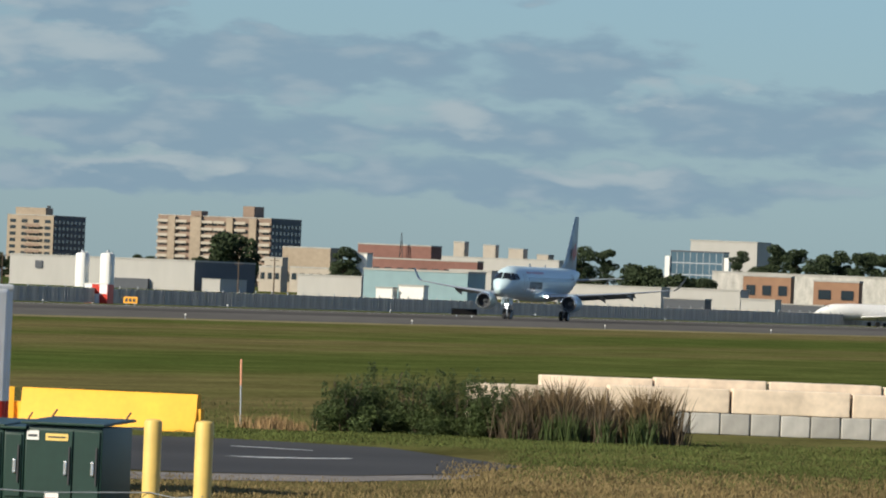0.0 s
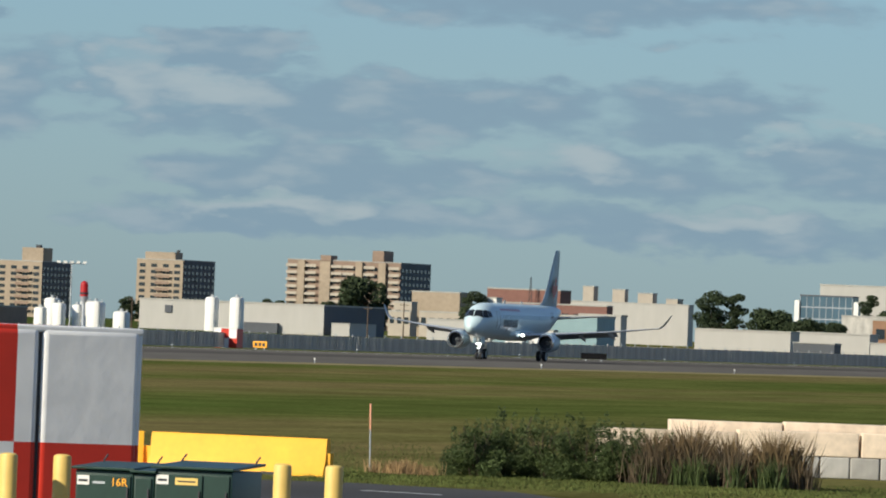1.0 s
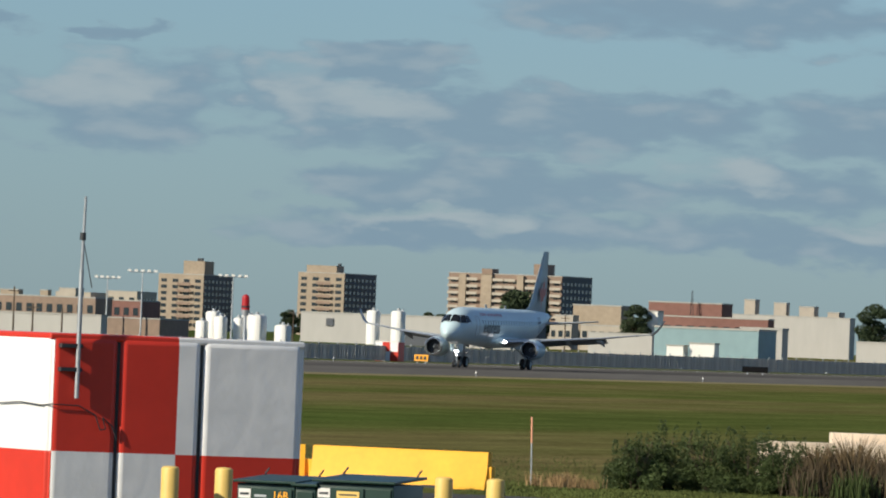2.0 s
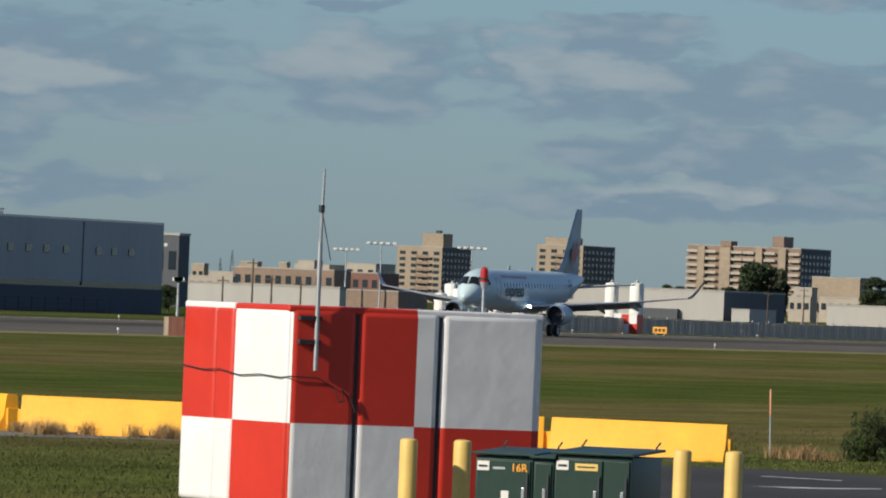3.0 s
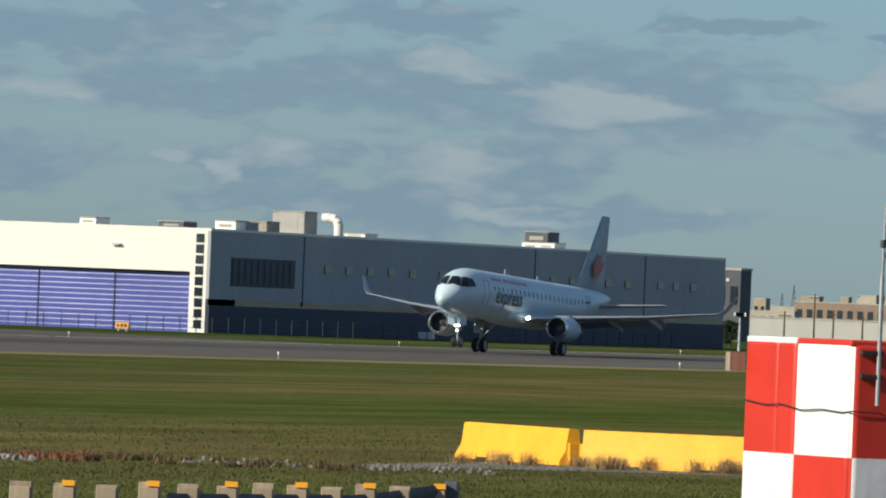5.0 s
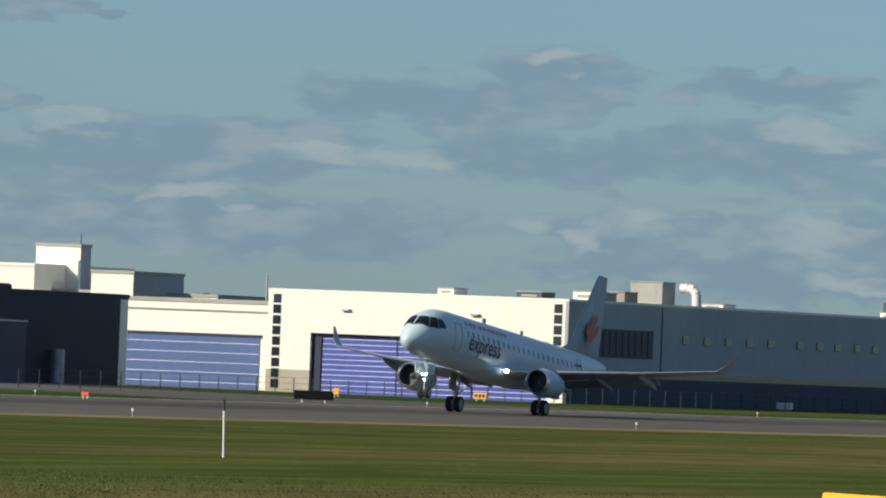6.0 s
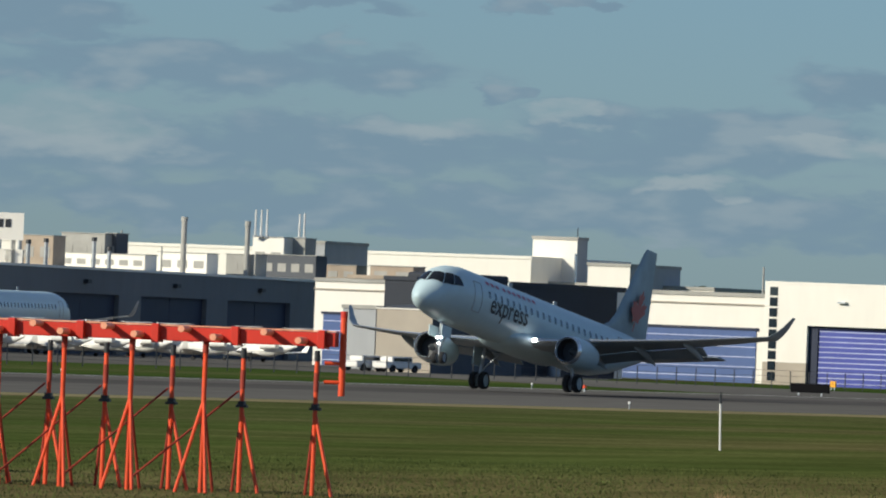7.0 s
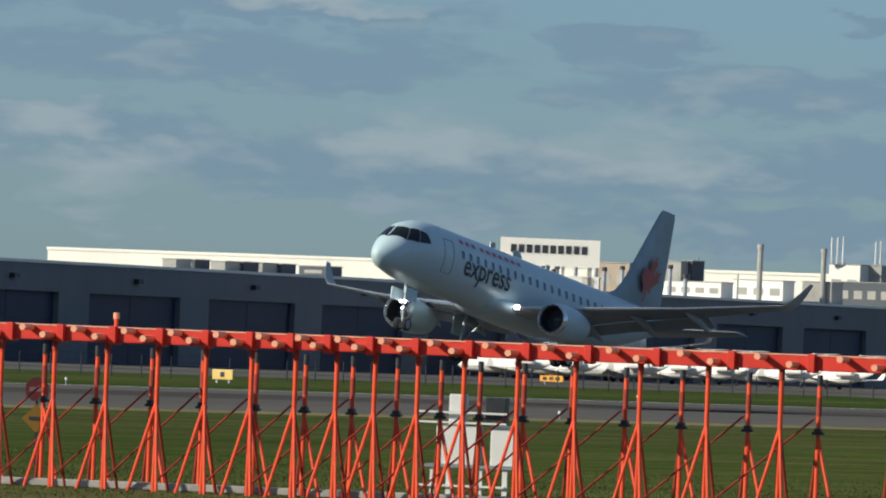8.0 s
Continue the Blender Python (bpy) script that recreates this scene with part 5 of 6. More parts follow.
for b, d, z0, z1, r in ((-13.567, 965, 8.4, 14.4, .30), (-13.177, 972, 8.4, 14.3, .28)):
    st = thing("chimney_stack", "grey roof chimney stack with a cap", "chimney", pose(*bearing(b, d, z0)))
    part("flue", rod((0, 0, 0), (0, 0, z1 - z0), r, seg=12), ROOF_GREY, st)
    part("cap", rod((0, 0, z1 - z0 - .5), (0, 0, z1 - z0), r * 1.2, seg=12), ROOF_GREY, st)
for b, d, z0, z1 in ((-13.13, 1001, 13.0, 15.9), (-13.095, 1001, 13.0, 15.9), (-13.06, 1001, 13.0, 16.0), (-12.86, 1001.5, 13.0, 15.6), (-12.83, 1001.5, 13.0, 15.7),
                     (-10.0, 850, 7.9, 10.6), (-15.0, 930, 8.5, 11.6), (-14.78, 935, 8.5, 11.5), (-14.62, 940, 8.5, 11.3), (-13.95, 950, 8.5, 12.6), (-13.7, 960, 8.5, 11.2)):
    st = thing("roof_aerial", "thin white aerial on the roof", "aerial", pose(*bearing(b, d, z0)))
    part("rod", rod((0, 0, 0), (0, 0, z1 - z0), .11, .09, 6), WHITE if b > -13.2 and b < -12 else ROOF_GREY, st)
    part("foot", boxed(-.2, .2, -.2, .2, 0, .2), STEEL, st)

for b, z1 in ((-15.109, 10.9), (-14.973, 10.4), (-14.936, 11.1), (-14.895, 11.0), (-14.83, 10.7), (-14.811, 11.1), (-14.697, 11.6), (-14.572, 12.0), (-14.519, 11.1), (-14.41, 11.3), (-14.116, 11.6), (-14.021, 10.7)):
    st = thing("vent_pipe", "grey vent pipe on the hangar roof", "vent pipe", pose(*bearing(b, 930, 8.4)), "roof vent pipes")
    part("pipe", rod((0, 0, 0), (0, 0, z1 - 8.4), .22, .2, 8), STEEL, st)
    part("cap", rod((0, 0, z1 - 8.8), (0, 0, z1 - 8.4), .30, .26, 8), DARK, st)

board = thing("roof_sign", "white roof sign with a row of plain dark bars", "sign", pose(*bearing(-15.165, 925, 8.05), 0, 0, 15.0))
part("panel", boxed(0, 9.9, 0, .3, 2.9, 5.6), HANGAR_WHITE, board, "white sign panel")
for i in range(10):
    part("sign_bar", boxed(1.05 + i * .78, 1.6 + i * .78, -.06, 0, 4.15, 4.95), DARK, board)
for x in (1, 3.6, 6.3, 9):
    part("leg", boxed(x - .15, x + .15, .3, .6, 0, 4.5), ROOF_GREY, board)
part("skirt", boxed(0, 9.9, .31, .5, 0, 2.0), HANGAR_WHITE, board)

parked.matrix_basis = pose(*bearing(-14.66, 868.0), 0, 0, -7.0)


# ---- small white jets parked on the apron ----
def small_jet(k, label):
    top = thing("business_jet", label, "aircraft", group="parked business jets")
    bm = bmesh.new()
    loft(bm, [[(w * math.sin(t), y, z + w * math.cos(t)) for t in [2 * math.pi * i / 14 for i in range(14)]] for y, w, z in
              ((8.5, .05, 1.7), (7.6, .6, 1.8), (6, 1.05, 2.0), (3, 1.2, 2.05), (-4, 1.2, 2.05), (-7, .8, 2.3), (-9.5, .15, 2.7))])
    part("fuselage", bm, WHITE, top, smooth=True)
    for side in (-1, 1):
        bm = bmesh.new()
        loft(bm, [[(side * p[0], p[1], p[2]) for p in foil(*s)] for s in ((.8, 1.5, 3.8, 1.3, .4), (8.5, -2.8, 1.4, 1.8, .12), (9.0, -3.6, .8, 2.9, .06))])
        part("wing", bm, WHITE, top, smooth=True)
        part("engine", rod((side * 1.7, -3.6, 2.7), (side * 1.7, -7.0, 2.7), .62, .45, 12), WHITE, top, smooth=True)
        bm = bmesh.new()
        loft(bm, [[(side * p[0], p[1], p[2]) for p in foil(*s)] for s in ((.05, -8.6, 2.0, 5.6, .2), (3.6, -9.8, 1.0, 5.7, .1))])
        part("tailplane", bm, WHITE, top)
        part("main_wheel", rod((side * 1.5, -1, .35), (side * 1.8, -1, .35), .35, seg=12), RUBBER, top)
        part("main_leg", rod((side * 1.6, -1, .35), (side * 1.5, -1, 1.6), .09), STEEL, top)
    bm = bmesh.new()
    loft(bm, [foil(0, *s, True) for s in ((-6.0, 3.8, 2.6, .3), (-8.4, 2.2, 5.7, .16))])
    part("tail_fin", bm, WHITE, top)
    part("nose_wheel", rod((-.1, 6.2, .28), (.1, 6.2, .28), .28, seg=12), RUBBER, top)
    part("nose_leg", rod((0, 6.2, .28), (0, 6.2, 1.5), .07), STEEL, top)
    part("windscreen", boxed(-.55, .55, 6.2, 6.6, 2.35, 2.75, bevel=.08), GLASS, top)
    for o in top.children_recursive:
        o.data.transform(Matrix.Scale(k, 4))
    return top


jet = small_jet(.58, "small white business jet parked on the apron")
places = [(-13.12, 880, 60), (-13.48, 868, 72), (-13.86, 872, 55), (-14.15, 850, 66), (-14.45, 842, 80), (-14.80, 838, 62), (-15.12, 830, 70)]
jet.matrix_basis = pose(*bearing(*places[0][:2]), 0, 0, places[0][2])
for b, d, r in places[1:]:
    copy_thing(jet, pose(*bearing(b, d), 0, 0, r))


far_jet = small_jet(.9, "white jet parked far off beyond the fence")
far_jet.matrix_basis = pose(*bearing(2.62, 1250.0), 0, 0, 110.0)
copy_thing(far_jet, pose(*bearing(2.95, 1270.0), 0, 0, 115.0))

box = thing("utility_box", "small white utility box on the grass by the hangar", "utility box", pose(*bearing(-6.80, 855.0), 0, 0, -15.3))
part("casing", boxed(-.7, .7, 0, .6, .15, .75, bevel=.03), WHITE, box)
part("foot", boxed(-.5, .5, .1, .5, 0, .16), STEEL, box)


# ---- the town behind ----
def storeys(top, front, side, high, floors, cols, flank_cols, mat=GLASS):
    step = high / (floors + .6)
    zs = [step * (.6 + i) for i in range(floors)]
    opening_row(top, "window", [-front * (i + .5) / cols for i in range(cols)], zs, front / cols * .5, step * .52, mat)
    if flank_cols:
        opening_row(top, "flank_window", [side * (i + .5) / flank_cols for i in range(flank_cols)], zs, side / flank_cols * .4, step * .45, mat, side_wall=True)


def balconies(top, xs, zs, wide, mat):
    first = None
    for z in zs:
        for x in xs:
            if first is None:
                bm = bmesh.new()
                add_box(bm, -wide / 2, wide / 2, -1.5, 0, 0, .2), add_box(bm, -wide / 2, wide / 2, -1.5, -1.4, .2, 1.15)
                first = part("balcony", bm, mat, top)
                first.matrix_basis = pose(x, 0, z)
            else:
                share(first, "balcony", pose(x, 0, z), top)


# flanks of the three blocks: the shade is put into a darker colour
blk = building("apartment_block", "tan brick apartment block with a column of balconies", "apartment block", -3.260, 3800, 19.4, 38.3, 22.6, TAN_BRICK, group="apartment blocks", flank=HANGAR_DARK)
storeys(blk, 19.4, 38.3, 22, 8, 4, 8)
balconies(blk, (-8,), [2.6 * i + 2.5 for i in range(7)], 6.0, BROWN_BRICK)
part("penthouse", boxed(-9.5, -.5, 2, 14, 22.6, 28.3), TAN_BRICK, blk)
part("vent", boxed(-4, -2, 3, 5, 28.3, 29.5), DARK, blk)
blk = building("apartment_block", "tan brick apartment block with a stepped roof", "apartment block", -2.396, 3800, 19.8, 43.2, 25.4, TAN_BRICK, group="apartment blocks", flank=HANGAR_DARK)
storeys(blk, 19.8, 43.2, 25, 9, 4, 8)
balconies(blk, (-8.5,), [2.6 * i + 2.5 for i in range(8)], 6.0, BROWN_BRICK)
part("penthouse", boxed(-17, -4.2, 2, 12, 25.4, 28.6), TAN_BRICK, blk)
part("vent", boxed(2 - 6, 3 - 6, 3, 5, 28.6, 29.6), DARK, blk)
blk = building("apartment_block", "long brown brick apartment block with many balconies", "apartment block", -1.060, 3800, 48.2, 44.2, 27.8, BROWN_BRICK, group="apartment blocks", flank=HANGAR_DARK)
storeys(blk, 48.2, 44.2, 27, 9, 11, 8)
balconies(blk, (-46, -38, -27, -22, -13, -2.5), [2.85 * i + 2.2 for i in range(9)], 4.6, BEIGE)
for x0, x1 in ((-43.5, -40.5), (-34, -29.5), (-18.8, -16), (-9, -6)):
    part("wall_bay", boxed(x0, x1, -1.6, 0, 0, 27.6), TAN_BRICK, blk)
part("penthouse", boxed(-12.2, -7.4, 0, 14, 27.8, 32.6), BROWN_BRICK, blk)
part("penthouse", boxed(-34, -29.5, -1, 8, 27.8, 30), BROWN_BRICK, blk)
blk = building("low_apartments", "grey flat-roofed apartment house with balconies", "apartment house", -3.665, 3500, 12.3, 22.8, 13.7, BEIGE)
storeys(blk, 12.3, 22.8, 13, 4, 3, 6)
blk = building("low_apartments", "grey flat-roofed apartment house with balconies", "apartment house", -3.95, 3520, 14.0, 22.8, 12.7, BEIGE)
storeys(blk, 14.0, 22.8, 12, 4, 4, 6)

wh = building("warehouse", "long light grey warehouse beyond the airfield fence", "warehouse", -1.520, 2000, 41.6, 46.0, 6.2, WAREHOUSE, flank=HANGAR_DARK)
part("wall_vent", boxed(-35.8, -34.2, -.3, 0, 3.6, 5.2), HANGAR_DARK, wh, "dark louvred wall vent")
part("canopy", boxed(-18, -10, -1.2, 0, 0, 2.2), HANGAR_DARK, wh)
wh2 = building("warehouse", "low grey annex of the warehouse", "warehouse", -1.36, 1990, 4.0, 20.0, 2.6, WAREHOUSE)

for name, label, cat, b, d, front, side, high, mat, win in (
        ("low_building", "low brown flat-roofed building beyond the fence", "building", -3.520, 1500, 15.4, 14.7, 3.3, BROWN_BRICK, 0),
        ("low_building", "small beige flat-roofed building beyond the fence", "building", -0.983, 2400, 4.8, 5.2, 8.6, BEIGE, 2),
        ("low_building", "small beige porch building with openings", "building", -0.99, 2380, 5.8, 4.0, 6.2, BEIGE, 3),
        ("low_building", "tan brick building with a blank upper wall", "building", -0.690, 2500, 13.4, 12.8, 11.9, TAN_BRICK, 0),
        ("low_building", "beige low wing with windows", "building", -0.62, 2450, 14.0, 4.0, 6.5, BEIGE, 6),
        ("white_shed", "row of low white sheds beyond the fence", "shed", -0.493, 1700, 12.1, 3.0, 4.1, WAREHOUSE, 0),
        ("factory", "maroon brick factory with a flat roof", "factory", -0.073, 2600, 21.2, 11.3, 14.0, MAROON, 0),
        ("factory", "long low maroon brick wing with windows", "factory", 0.215, 2400, 28.6, 6.0, 9.6, MAROON, 9),
        ("roof_block", "beige square block rising above white roofs", "building", 0.130, 2700, 3.2, 5.0, 16.0, BEIGE, 0),
        ("roof_block", "beige square block rising above white roofs", "building", 0.322, 2700, 3.7, 3.8, 15.4, BEIGE, 0),
        ("roof_block", "beige square block rising above white roofs", "building", 0.493, 2700, 4.4, 5.1, 14.6, BEIGE, 0),
        ("roof_block", "beige square block rising above white roofs", "building", 0.647, 2700, 3.4, 6.5, 13.2, BEIGE, 0),
        ("low_building", "long white flat-roofed building with windows", "building", 0.716, 2680, 35.2, 6.0, 11.6, WAREHOUSE, 0),
        ("white_house", "small white block with a grey flank", "building", -0.464, 2300, 2.6, 5.1, 10.3, WHITE, 0),
        ("teal_shed", "long teal-grey shed beyond the fence", "shed", 0.159, 1500, 17.4, 11.1, 5.3, TEAL, 0),
        ("white_trailer", "low white trailer near the fence", "trailer", -0.109, 1300, 3.6, 2.5, 2.9, WHITE, 0),
        ("white_trailer", "low white trailer near the fence", "trailer", -0.30, 1300, 2.4, 2.5, 2.5, WHITE, 0),
        ("low_building", "low white roof beyond the teal shed", "building", 0.304, 1600, 7.5, 4.0, 5.8, WAREHOUSE, 0),
        ("low_building", "low white terminal building", "building", 1.349, 1500, 15.9, 6.0, 4.1, WAREHOUSE, 0),
        ("low_building", "low white terminal building", "building", 1.835, 1520, 12.2, 6.0, 4.2, WAREHOUSE, 0),
        ("low_building", "dark low shed before the terminal", "building", 1.62, 1320, 6.0, 4.0, 2.6, HANGAR_DARK, 0),
        ("low_building", "dark low shed before the terminal", "building", 2.35, 1340, 9.0, 4.0, 2.4, HANGAR_DARK, 0),
        ("low_building", "low white shed before the terminal", "building", 2.05, 1330, 5.0, 4.0, 2.9, WAREHOUSE, 0),
        ("office_wing", "white office block behind the glass office", "office", 1.928, 2380, 17.5, 15.6, 17.3, WAREHOUSE, 0),
        ("brick_building", "orange brick building with dark openings", "building", 2.144, 1800, 9.5, 3.0, 7.4, TERRACOTTA, 3),
        ("brick_building", "orange brick building with dark openings", "building", 2.562, 1700, 8.5, 3.0, 6.7, TERRACOTTA, 2),
        ("low_building", "long grey low building under the trees", "building", 3.30, 1900, 56.0, 5.0, 8.2, BLOCK, 0),
        ("dark_office", "dark office building with grey windows behind the hangar", "office", -4.878, 1300, 7.5, 4.3, 9.9, HANGAR_DARK, 4),
        ("town_house", "tan brick house among far roofs", "building", -4.719, 3000, 4.3, 4.2, 10.0, TAN_BRICK, 2),
        ("town_house", "beige house among far roofs", "building", -4.542, 2900, 7.8, 5.2, 7.6, BEIGE, 3),
        ("town_house", "tan brick house among far roofs", "building", -4.393, 3000, 6.2, 4.3, 11.3, TAN_BRICK, 2),
        ("town_house", "tan brick house among far roofs", "building", -4.212, 3000, 2.7, 3.3, 11.5, TAN_BRICK, 2),
        ("town_house", "beige house among far roofs", "building", -4.043, 3000, 5.6, 8.2, 12.4, BEIGE, 3),
        ("town_row", "brown brick row of far buildings", "building", -3.919, 2600, 30.0, 14.4, 8.7, BROWN_BRICK, 10),
        ("town_row", "maroon brick row of far buildings", "building", -3.641, 2700, 17.3, 17.6, 8.6, MAROON, 6),
        ("white_wall_building", "long low white building behind the hangar", "building", -3.88, 1450, 33.5, 3.0, 3.5, WAREHOUSE, 0),
        ("town_row", "beige row of far buildings", "building", -4.541, 2500, 12.9, 4.5, 5.6, BEIGE, 5)):
    bl = building(name, label, cat, b, d, front, side, high, mat)
    if win:
        opening_row(bl, "window", [-front * (i + .5) / win for i in range(win)], (high * .52,), front / win * .55, high * .26, GLASS)

of = building("glass_office", "blue glass office building with white columns", "office", 1.722, 2300, 13.3, 6.0, 14.0, OFFICE_GLASS, HANGAR_DARK)
for i in range(9):
    part("mullion", boxed(-13.3 + i * 1.65 - .06, -13.3 + i * 1.65 + .06, -.1, 0, 3, 13.8), STEEL, of)
for z in (5.5, 8.3, 11.2):
    part("floor_band", boxed(-13.3, 0, -.08, 0, z, z + .25), STEEL, of)
for x in (-14.6, .4):
    part("column", boxed(x, x + 1.2, -.6, 2, 0, 12.9), WHITE, of, "white column")
part("entrance_canopy", boxed(-8, -3, -1.5, 0, 5.2, 6.4), surface("green_canopy", (0.02, 0.22, 0.16)), of, "green canopy")


def tank(b, d, wide, high, label, cap=True):
    top = thing("storage_tank", label, "tank", pose(*bearing(b, d)), "white storage tanks")
    r = wide / 2
    bm = bmesh.new()
    loft(bm, [[(q * r * math.cos(t), q * r * math.sin(t), z) for t in [2 * math.pi * i / 18 for i in range(18)]] for q, z in ((1, 0), (1, high - .3 * r), (.85, high - .1 * r), (.4, high))])
    part("shell", bm, WHITE, top, smooth=True)
    bm = bmesh.new()
    add_rod(bm, (0, 0, high - .05), (0, 0, high + .5), .35, seg=8), add_rod(bm, (r * .6, 0, high - .2), (r * .6, 0, high + .3), .15, seg=6)
    part("vent", bm, STEEL, top)
    part("ladder", boxed(r * .3, r * .45, -r - .15, -r * .8, 0, high), STEEL, top)


for b, d, w, h in ((-2.209, 1950, 2.9, 7.2), (-2.056, 1950, 3.0, 7.3)):
    tank(b, d, w, h, "tall white silo by the warehouse")
for b, d, w, h in ((-3.259, 1850, 2.6, 3.6), (-3.146, 1850, 2.7, 4.6), (-3.034, 1852, 2.2, 4.4), (-2.921, 1850, 3.8, 5.2), (-2.762, 1850, 3.4, 3.4), (-3.19, 1880, 3.2, 5.6), (-2.98, 1885, 2.6, 5.4)):
    tank(b, d, w, h, "squat white storage tank beyond the fence")


def flood_pole(b, d, high, arm):
    top = thing("floodlight_mast", "tall floodlight mast with a row of lamps", "floodlight", pose(*bearing(b, d)))
    part("pole", rod((0, 0, 0), (0, 0, high), .16, .09, 8), STEEL, top)
    part("crossarm", boxed(-arm / 2, arm / 2, -.06, .06, high - .1, high + .05), STEEL, top)
    for i in range(5):
        x = -arm / 2 + arm * i / 4
        part("lamp_head", boxed(x - .28, x + .28, -.3, .1, high, high + .35), WHITE, top)


for b, d, h, a in ((-3.636, 1500, 10.9, 4.2), (-3.079, 1500, 10.7, 4.2), (-3.849, 1500, 9.7, 3.6), (-5.0, 1000, 7.1, 1.2), (-4.872, 900, 3.4, .6)):
    flood_pole(b, d, h, a)


def lattice(b, d, high, wide):
    top = thing("lattice_tower", "thin steel lattice tower on the skyline", "lattice tower", pose(*bearing(b, d)))
    for sx in (-1, 1):
        for sy in (-1, 1):
            part("leg", rod((sx * wide, sy * wide, 0), (sx * .1, sy * .1, high), .12, .08, 5), DARK, top)
    for i in range(7):
        z, k = high * i / 8, 1 - i / 8
        part("brace", rod((-wide * k, -wide * k, z), (wide * (k - .125), -wide * k, z + high / 8), .07, seg=4), DARK, top)


lattice(-4.549, 3500, 16.9, 1.3), lattice(-0.257, 2600, 17.6, 1.0), lattice(-4.62, 3450, 13.5, 1.2)
for b, d, h in ((-4.418, 1400, 7.4), (-4.30, 1390, 5.0), (-4.60, 1400, 4.6), (-4.12, 1400, 4.4), (-1.03, 1900, 7.6), (-1.25, 1850, 6.5), (-2.70, 1900, 6.5)):
    p = thing("utility_pole", "dark wooden utility pole with a crossarm", "utility pole", pose(*bearing(b, d)))
    part("pole", rod((0, 0, 0), (0, 0, h), .16, .11, 7), BARK, p)
    part("crossarm", boxed(-.9, .9, -.06, .06, h - .7, h - .55), BARK, p)


# ---- fence, signs and lights along the runway ----
def fence():
    top = thing("airfield_fence", "long grey slatted airfield fence beside the runway", "fence")
    u0, u1, w = on_line(-4.6, 277.0), on_line(3.6, 277.0), 277.0
    m = Matrix.Translation(grid(u0, w)) @ pose(0, 0, 0, 0, 0, 74.7)
    n = u1 - u0
    panel = post = None
    k = int(n / 6)
    for i in range(min(k, 290)):
        if panel is None:
            bm = bmesh.new()
            for j in range(12):
                lean = random.uniform(0, .06)
                add_box(bm, j * .5 + .03, j * .5 + .47, lean, lean + .05, .03, 1.5 + random.uniform(-.05, .05))
            add_box(bm, 0, 6, .11, .17, .4, .5), add_box(bm, 0, 6, .11, .17, 1.1, 1.2)
            panel = part("slat_panel", bm, FENCE, top)
            panel.matrix_basis = m
            post = part("post", rod((0, .12, 0), (0, .12, 1.75), .07, seg=6), STEEL, top)
            post.matrix_basis = m
        else:
            share(panel, "slat_panel", m @ pose(i * 6.0, 0, 0), top), share(post, "post", m @ pose(i * 6.0, 0, 0), top)


fence()
wire = thing("airfield_fence", "low wire fence of thin posts before the hangars", "fence")
pole = None
for i in range(120):
    p = grid(430 + i * 3.5, 318.0)
    if pole is None:
        pole = part("post", rod((0, 0, 0), (0, 0, 1.4), .045, seg=6), DARK, wire)
        pole.matrix_basis = Matrix.Translation(p)
    else:
        share(pole, "post", Matrix.Translation(p), wire)
for z in (.5, 1.0, 1.45):
    part("wire", rod(grid(430, 318, z), grid(430 + 119 * 3.5, 318, z), .012, seg=4), DARK, wire)

hutm = pose(*bearing(-2.122, 925.0), 0, 0, -15.3)
hut = thing("checker_hut", "small red and white checkered hut by the fence", "hut", hutm)
for i in range(3):
    for j in range(2):
        part("field", boxed(-1.2 + i * .8, -.4 + i * .8, 0, 2, j * .95, .95 + j * .95), RED if (i + j) % 2 == 0 else SHELTER_WHITE, hut)
part("flank", boxed(1.2, 1.24, 0, 2, 0, 1.9), RED, hut)
part("roof", boxed(-1.25, 1.28, -.05, 2.05, 1.9, 1.98), WHITE, hut)

van = None
for b, d, r, label in ((-2.27, 930, 70, "white van parked by the checkered hut"), (-12.42, 764, 62, "white car parked before the sheds"), (-12.23, 764, 58, "white car parked before the sheds")):
    van = thing("car", label, "car", pose(*bearing(b, d), 0, 0, r))
    part("body", boxed(-2.1, 2.1, -.85, .85, .3, .85, bevel=.12), WHITE, van)
    part("cabin", boxed(-1.3, 1.2, -.75, .75, .8, 1.3, bevel=.2), WHITE, van)
    part("side_glass", boxed(-1.1, 1.0, -.77, .77, .9, 1.2, bevel=.04), GLASS, van)
    for x in (-1.3, 1.3):
        for y in (-.8, .8):
            part("wheel", rod((x, y - .1, .32), (x, y + .1, .32), .32, seg=12), RUBBER, van)


SIGN_BLACK = surface("matt_black_sign_back", (0.008, 0.008, 0.009), 0.95, spec=0.05)


def guidance_sign(b, d, wide, high, label, mat=SIGN_AMBER, bars=3, turn=-15.3):
    top = thing("taxiway_sign", label, "taxiway sign", pose(*bearing(b, d), 0, 0, turn))
    part("face_panel", boxed(-wide / 2, wide / 2, 0, .2, .22, .22 + high, bevel=.02), mat, top)
    for i in range(bars):
        x = (i - (bars - 1) / 2) * wide / (bars + .6)
        part("sign_bar", boxed(x - wide * .09, x + wide * .09, -.03, 0, .22 + high * .25, .22 + high * .75), INK, top)
    for x in (-wide * .3, wide * .3):
        part("leg", boxed(x - .05, x + .05, .05, .12, 0, .22), STEEL, top)


